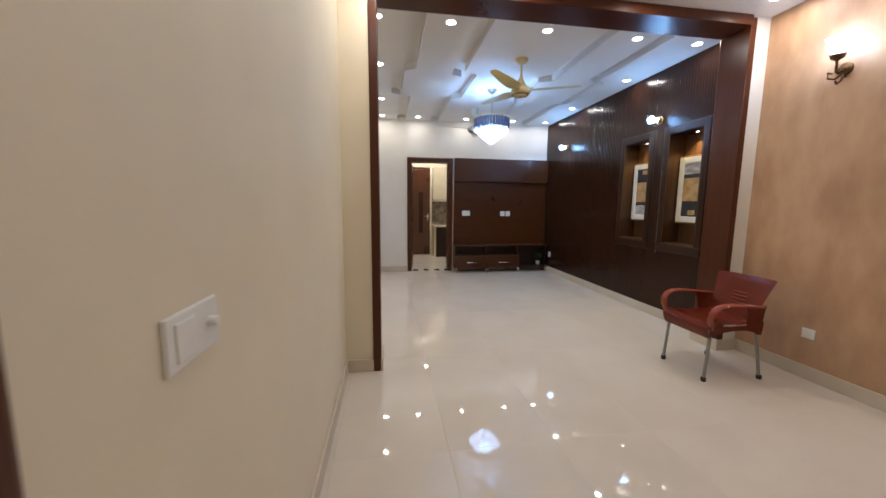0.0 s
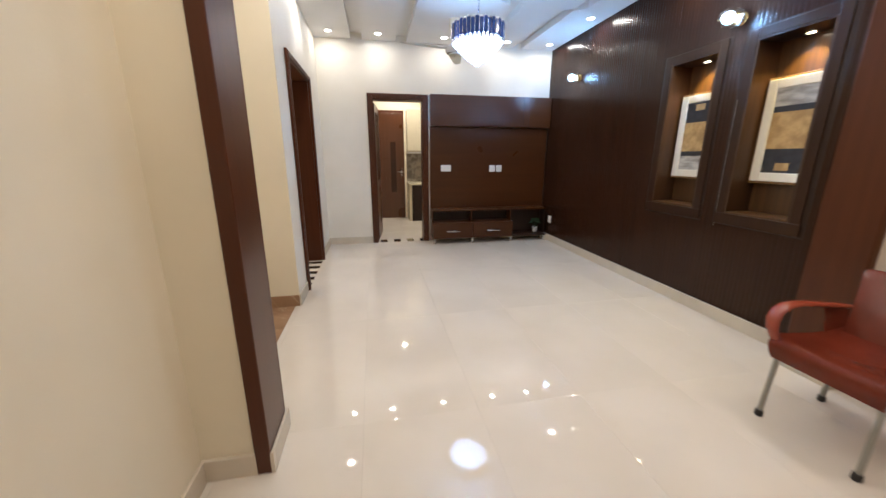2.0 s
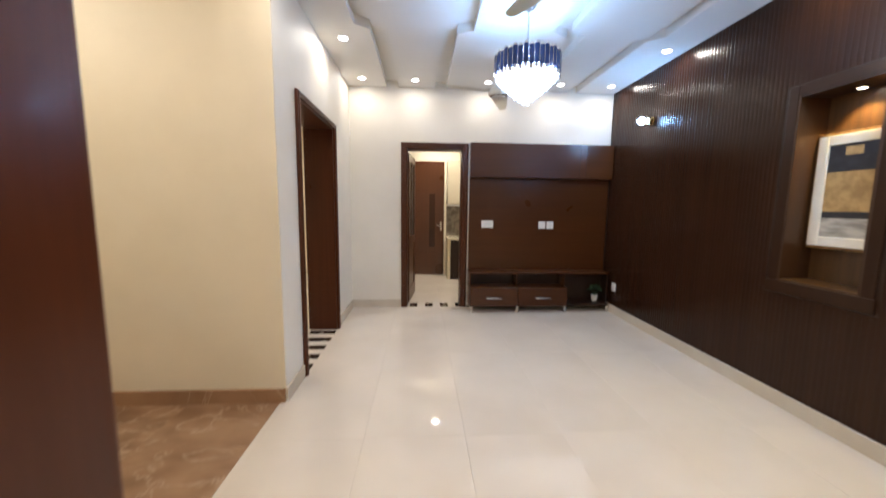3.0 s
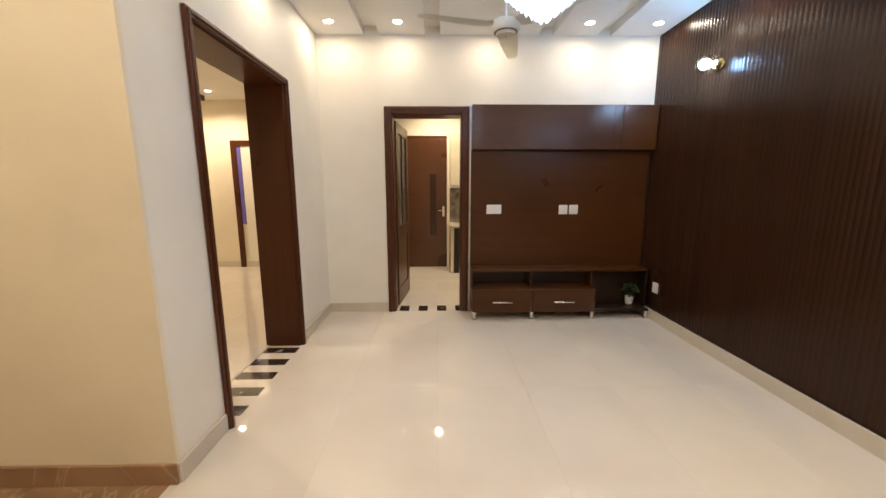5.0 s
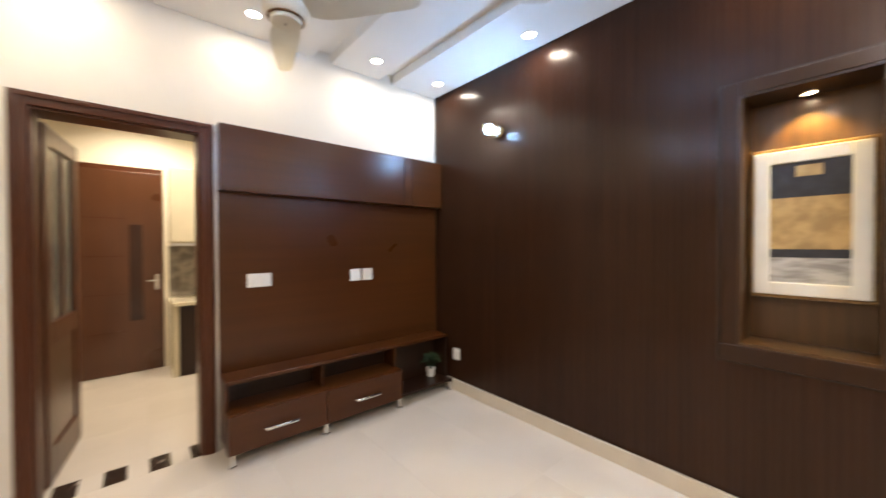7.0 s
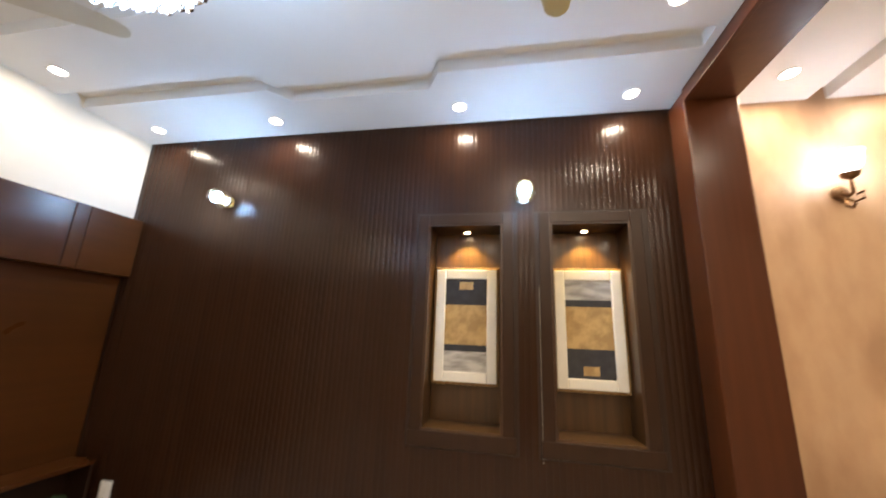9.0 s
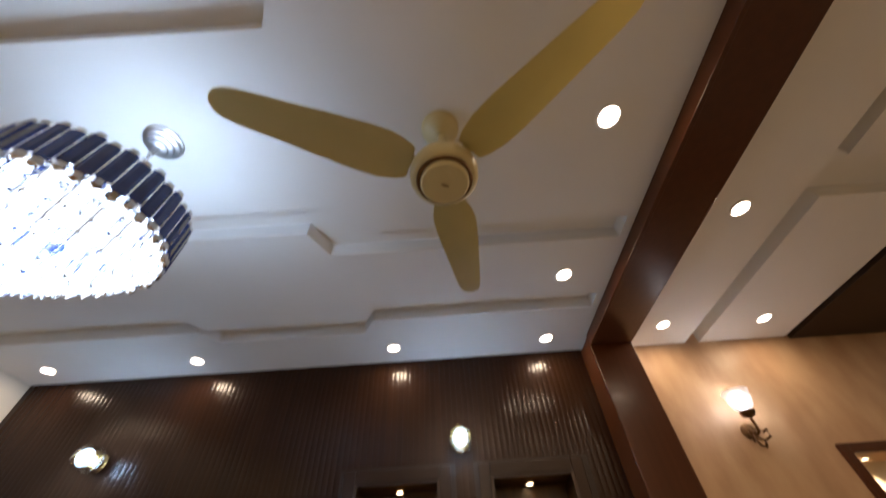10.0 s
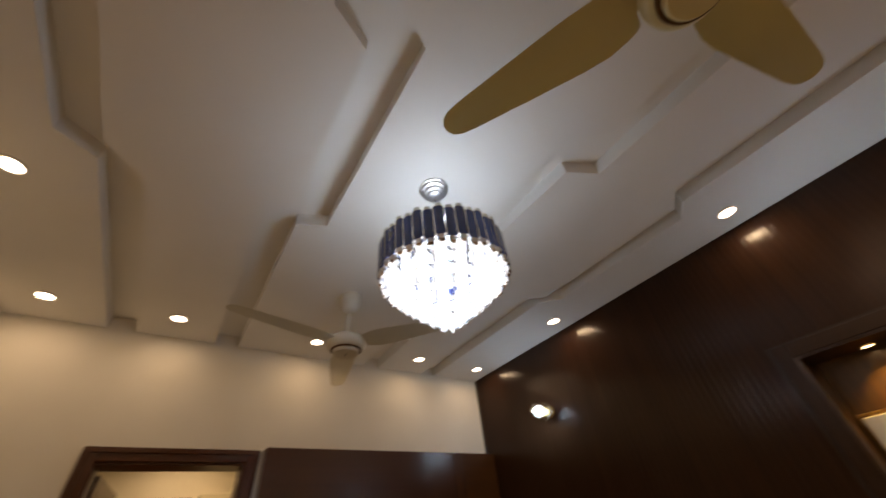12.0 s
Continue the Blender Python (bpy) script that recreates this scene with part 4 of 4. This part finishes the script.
# ---- kitchen seen through the doorway ----
kd = thing("kitchen_back_door", "closed reddish brown wooden door with a dark glass strip", "door", kind="structure")
part("leaf", boxes(((0.965, 9.775, 0.005), (1.695, 9.815, 2.155)), bevel=0.004), M_DOOR, kd)
part("glass_strip", boxes(((1.41, 9.770, 0.56), (1.52, 9.7765, 1.59)), bevel=0.002), M_BROWNGLASS, kd, "dark glass strip")
for z in (0.45, 0.85, 1.25, 1.65):
    part("groove_bead", boxes(((1.0, 9.7715, z), (1.38, 9.776, z + 0.008))), M_FRAME, kd)
bm = bmesh.new()
tube(bm, [(1.64, 9.775, 0.98), (1.64, 9.735, 0.98), (1.62, 9.73, 0.98), (1.55, 9.73, 0.985)], 0.009, 8)
part("handle", bm, M_CHROME, kd, "chrome lever handle", True)
part("lock_plate", boxes(((1.622, 9.7715, 0.88), (1.658, 9.776, 1.05)), bevel=0.002), M_CHROME, kd)
part("jamb", boxes(((0.90, 9.80, 0), (0.962, 9.829, 2.21)), ((0.962, 9.80, 2.158), (1.70, 9.829, 2.21))), M_FRAME, kd)
uc = thing("wall_cabinet", "ivory gloss kitchen wall cabinet above a granite splashback", "cabinet", (0, 0, 0))
part("body", boxes(((1.745, 9.50, 1.39), (2.60, 9.828, 2.20)), bevel=0.003), M_CABINET, uc)
for a, b in ((1.748, 2.17), (2.175, 2.597)):
    part("door", boxes(((a, 9.482, 1.405), (b, 9.499, 2.195)), bevel=0.003), M_CABINET, uc)
part("light_rail", boxes(((1.745, 9.49, 1.36), (2.60, 9.52, 1.389)), bevel=0.003), M_STEEL, uc)
tagged(part("splashback", boxes(((1.745, 9.816, 0.78), (4.0, 9.829, 1.359))), M_GRANITE), "dark mottled granite splashback behind the counter", "splashback", kind="structure")
tagged(part("worktop", boxes(((1.735, 9.25, 0.735), (4.0, 9.815, 0.775)), bevel=0.006), M_CABINET), "pale stone kitchen worktop", "worktop")
bc = thing("base_cabinet", "dark wooden kitchen base cabinet with pale edge frame", "cabinet")
part("body", boxes(((1.80, 9.30, 0.0), (2.6, 9.812, 0.734)), bevel=0.003), M_WENGE, bc)
part("end_panel", boxes(((1.745, 9.29, 0.0), (1.797, 9.812, 0.734)), bevel=0.003), M_CABINET, bc, "ivory end panel")
for a, b in ((1.805, 2.19), (2.21, 2.595)):
    d = part("door", boxes(((a, 9.282, 0.08), (b, 9.299, 0.72)), bevel=0.003), M_WENGE, bc)
    part("handle", boxes(((b - 0.03, 9.262, 0.12), (b - 0.012, 9.281, 0.68)), bevel=0.003), M_STEEL, d, "long metal handle")
tagged(part("pillar_trim", boxes(((1.70, 9.78, 0), (1.742, 9.829, 2.2))), M_CREAM), "narrow cream wall strip beside the door", "trim", kind="structure")

leaf = thing("kitchen_door", "open dark wooden kitchen door with tall glass panes", "door", (1.095, YF + 0.17, 0), 84, kind="structure")
W, Hh = 0.66, 2.05
for lo, hi in (((0, 0, 0.01), (0.10, 0.038, Hh)), ((W - 0.10, 0, 0.01), (W, 0.038, Hh)), ((0.10, 0, Hh - 0.11), (W - 0.10, 0.038, Hh)),
               ((0.10, 0, 0.80), (W - 0.10, 0.038, 0.92)), ((0.10, 0, 0.01), (W - 0.10, 0.038, 0.20)), ((0.31, 0.004, 0.92), (0.35, 0.034, Hh - 0.11))):
    part("rail", boxes((lo, hi), bevel=0.005), M_FRAME, leaf)
for a, b in ((0.10, 0.31), (0.35, W - 0.10)):
    part("pane", boxes(((a, 0.015, 0.92), (b, 0.022, Hh - 0.11))), M_FROST, leaf, "grey frosted glass pane")
part("panel", boxes(((0.12, 0.008, 0.22), (W - 0.12, 0.030, 0.78)), bevel=0.008), M_DOOR, leaf)
part("panel_field", boxes(((0.10, 0.012, 0.20), (W - 0.10, 0.026, 0.80))), M_FRAME, leaf)

# ---- side room seen through the west doorway ----
bd = thing("bedroom_inner_door", "dark wooden door frame with violet and white light painted inside", "door frame", kind="structure")
part("casing", boxes(((-1.900, BN - 0.03, 0), (-1.810, BN - 0.001, 2.14)), bevel=0.005), M_FRAME, bd)
part("casing", boxes(((-1.210, BN - 0.03, 0), (-1.120, BN - 0.001, 2.14)), bevel=0.005), M_FRAME, bd)
part("casing", boxes(((-1.810, BN - 0.03, 2.05), (-1.210, BN - 0.001, 2.14)), bevel=0.005), M_FRAME, bd)
# pale panel and violet strip paint the light inside this doorway
part("leaf", boxes(((-1.740, BN - 0.012, 0.01), (-1.210, BN - 0.002, 2.05))), M_WHITE, bd, "pale panel painted as white light")
part("curtain_edge", boxes(((-1.810, BN - 0.016, 0.75), (-1.745, BN - 0.003, 2.05))), M_PURPLE, bd, "violet light painted as a strip")
cb = tagged(part("ceiling_panel", boxes(((-2.62, 6.5, 2.70), (-2.08, 9.60, 2.779)), bevel=0.004), M_WENGE), "dark wood feature panel under the side room ceiling", "ceiling panel", kind="structure")

# ---- ribs of the dark wall ----
def rib_mesh(height):
    """A shallow half-round rib that bulges to -x."""
    w, d, n = 0.0166, 0.0010, 9
    prof = [(-d * (1 - (2 * k / (n - 1) - 1) ** 2), w * (2 * k / (n - 1) - 1)) for k in range(n)]
    me = bpy.data.meshes.new("rib")
    v = [(x, y, 0) for x, y in prof] + [(x, y, height) for x, y in prof]
    f = [(k, k + n, k + 1 + n, k + 1) for k in range(n - 1)] + [tuple(range(n)), tuple(range(2 * n - 1, n - 1, -1))]
    me.from_pydata(v, [], f)
    for p in me.polygons:
        p.use_smooth = len(p.vertices) == 4
    me.set_sharp_from_angle(angle=radians(42))
    me.materials.append(M_RIB)
    return me


clad = thing("ribbed_cladding", "dark brown vertically ribbed wall cladding", "wall cladding", kind="structure")
spans = {"full": (0.10, ZC), "low": (0.10, NZ[0] - 0.096), "high": (NZ[1] + 0.076, ZC)}
meshes = {k: rib_mesh(b - a) for k, (a, b) in spans.items()}
y = 3.634
while y < YF - 0.02:
    inside = any(a - 0.090 < y < b + 0.090 for a, b in NICHES)
    for key in (("low", "high") if inside else ("full",)):
        r = new("rib", meshes[key])
        r.parent = clad
        r.matrix_local = pose(3.7490, y, spans[key][0])
    y += 0.0342


# ---- floor tiles ----
def tile_mesh(name, sx, sy, mat, thick=0.006, chamfer=0.0008):
    me = bpy.data.meshes.new(name)
    c = chamfer
    low = [(0, 0), (sx, 0), (sx, sy), (0, sy)]
    top = [(c, c), (sx - c, c), (sx - c, sy - c), (c, sy - c)]
    v = [(x, y, -thick) for x, y in low] + [(x, y, -c * 0.4) for x, y in low] + [(x, y, 0) for x, y in top]
    f = [(0, 1, 5, 4), (1, 2, 6, 5), (2, 3, 7, 6), (3, 0, 4, 7), (4, 5, 9, 8), (5, 6, 10, 9), (6, 7, 11, 10), (7, 4, 8, 11), (8, 9, 10, 11)]
    me.from_pydata(v, [], f)
    me.materials.append(mat)
    return me


def tiled(name, label, x0, x1, y0, y1, size_x, size_y, mat, ox, oy, gap=0.0006):
    t = thing(name, label, "floor", kind="structure")
    made = {}
    i0, i1 = math.floor((x0 - ox) / size_x), math.ceil((x1 - ox) / size_x)
    j0, j1 = math.floor((y0 - oy) / size_y), math.ceil((y1 - oy) / size_y)
    for i in range(i0, i1):
        for j in range(j0, j1):
            a, b = max(x0, ox + i * size_x), min(x1, ox + (i + 1) * size_x)
            c, d = max(y0, oy + j * size_y), min(y1, oy + (j + 1) * size_y)
            if b - a < 0.01 or d - c < 0.01:
                continue
            key = (round(b - a, 3), round(d - c, 3))
            if key not in made:
                made[key] = tile_mesh("tile", key[0] - gap, key[1] - gap, mat)
            ob = new("tile", made[key])
            ob.parent = t
            ob.matrix_local = pose(a, c, 0)
    return t


TILE = 0.589
tiled("floor_main", "polished cream porcelain floor tiles with fine joints", XF, XR + 0.02, -0.6, YF, TILE, TILE * 2, M_FLOOR, 0.94, 3.57)
tiled("floor_lobby", "polished brown marble floor of the stair lobby", -2.2, XF - 0.001, 3.5, 5.155, 0.6, 0.6, M_MARBLE, XF, 3.5)
tiled("floor_bedroom", "polished cream porcelain floor of the side room", BW, 0.078, 5.4, BN, TILE, TILE, M_FLOOR, 0.0, 5.4)
tiled("floor_kitchen", "polished cream porcelain floor of the kitchen", XL, 4.0, YF + 0.18, 9.83, TILE, TILE, M_FLOOR, 0.94, YF + 0.18)
th = thing("threshold_north", "chequered black and white marble threshold strip", "threshold", kind="structure")
for k in range(8):
    part("tile", boxes(((1.005 + 0.104 * k, YF, -0.006), (1.108 + 0.104 * k, YF + 0.18, 0.0005)), bevel=0.0008), M_BLACK if k % 2 else M_FLOOR, th)
th = thing("threshold_west", "striped black and white marble threshold", "threshold", kind="structure")
for k in range(11):
    part("tile", boxes(((0.09, 5.54 + 0.103 * k, -0.006), (XL + 0.008, 5.642 + 0.103 * k, 0.0005)), bevel=0.0008), M_BLACK if k % 2 else M_FLOOR, th)
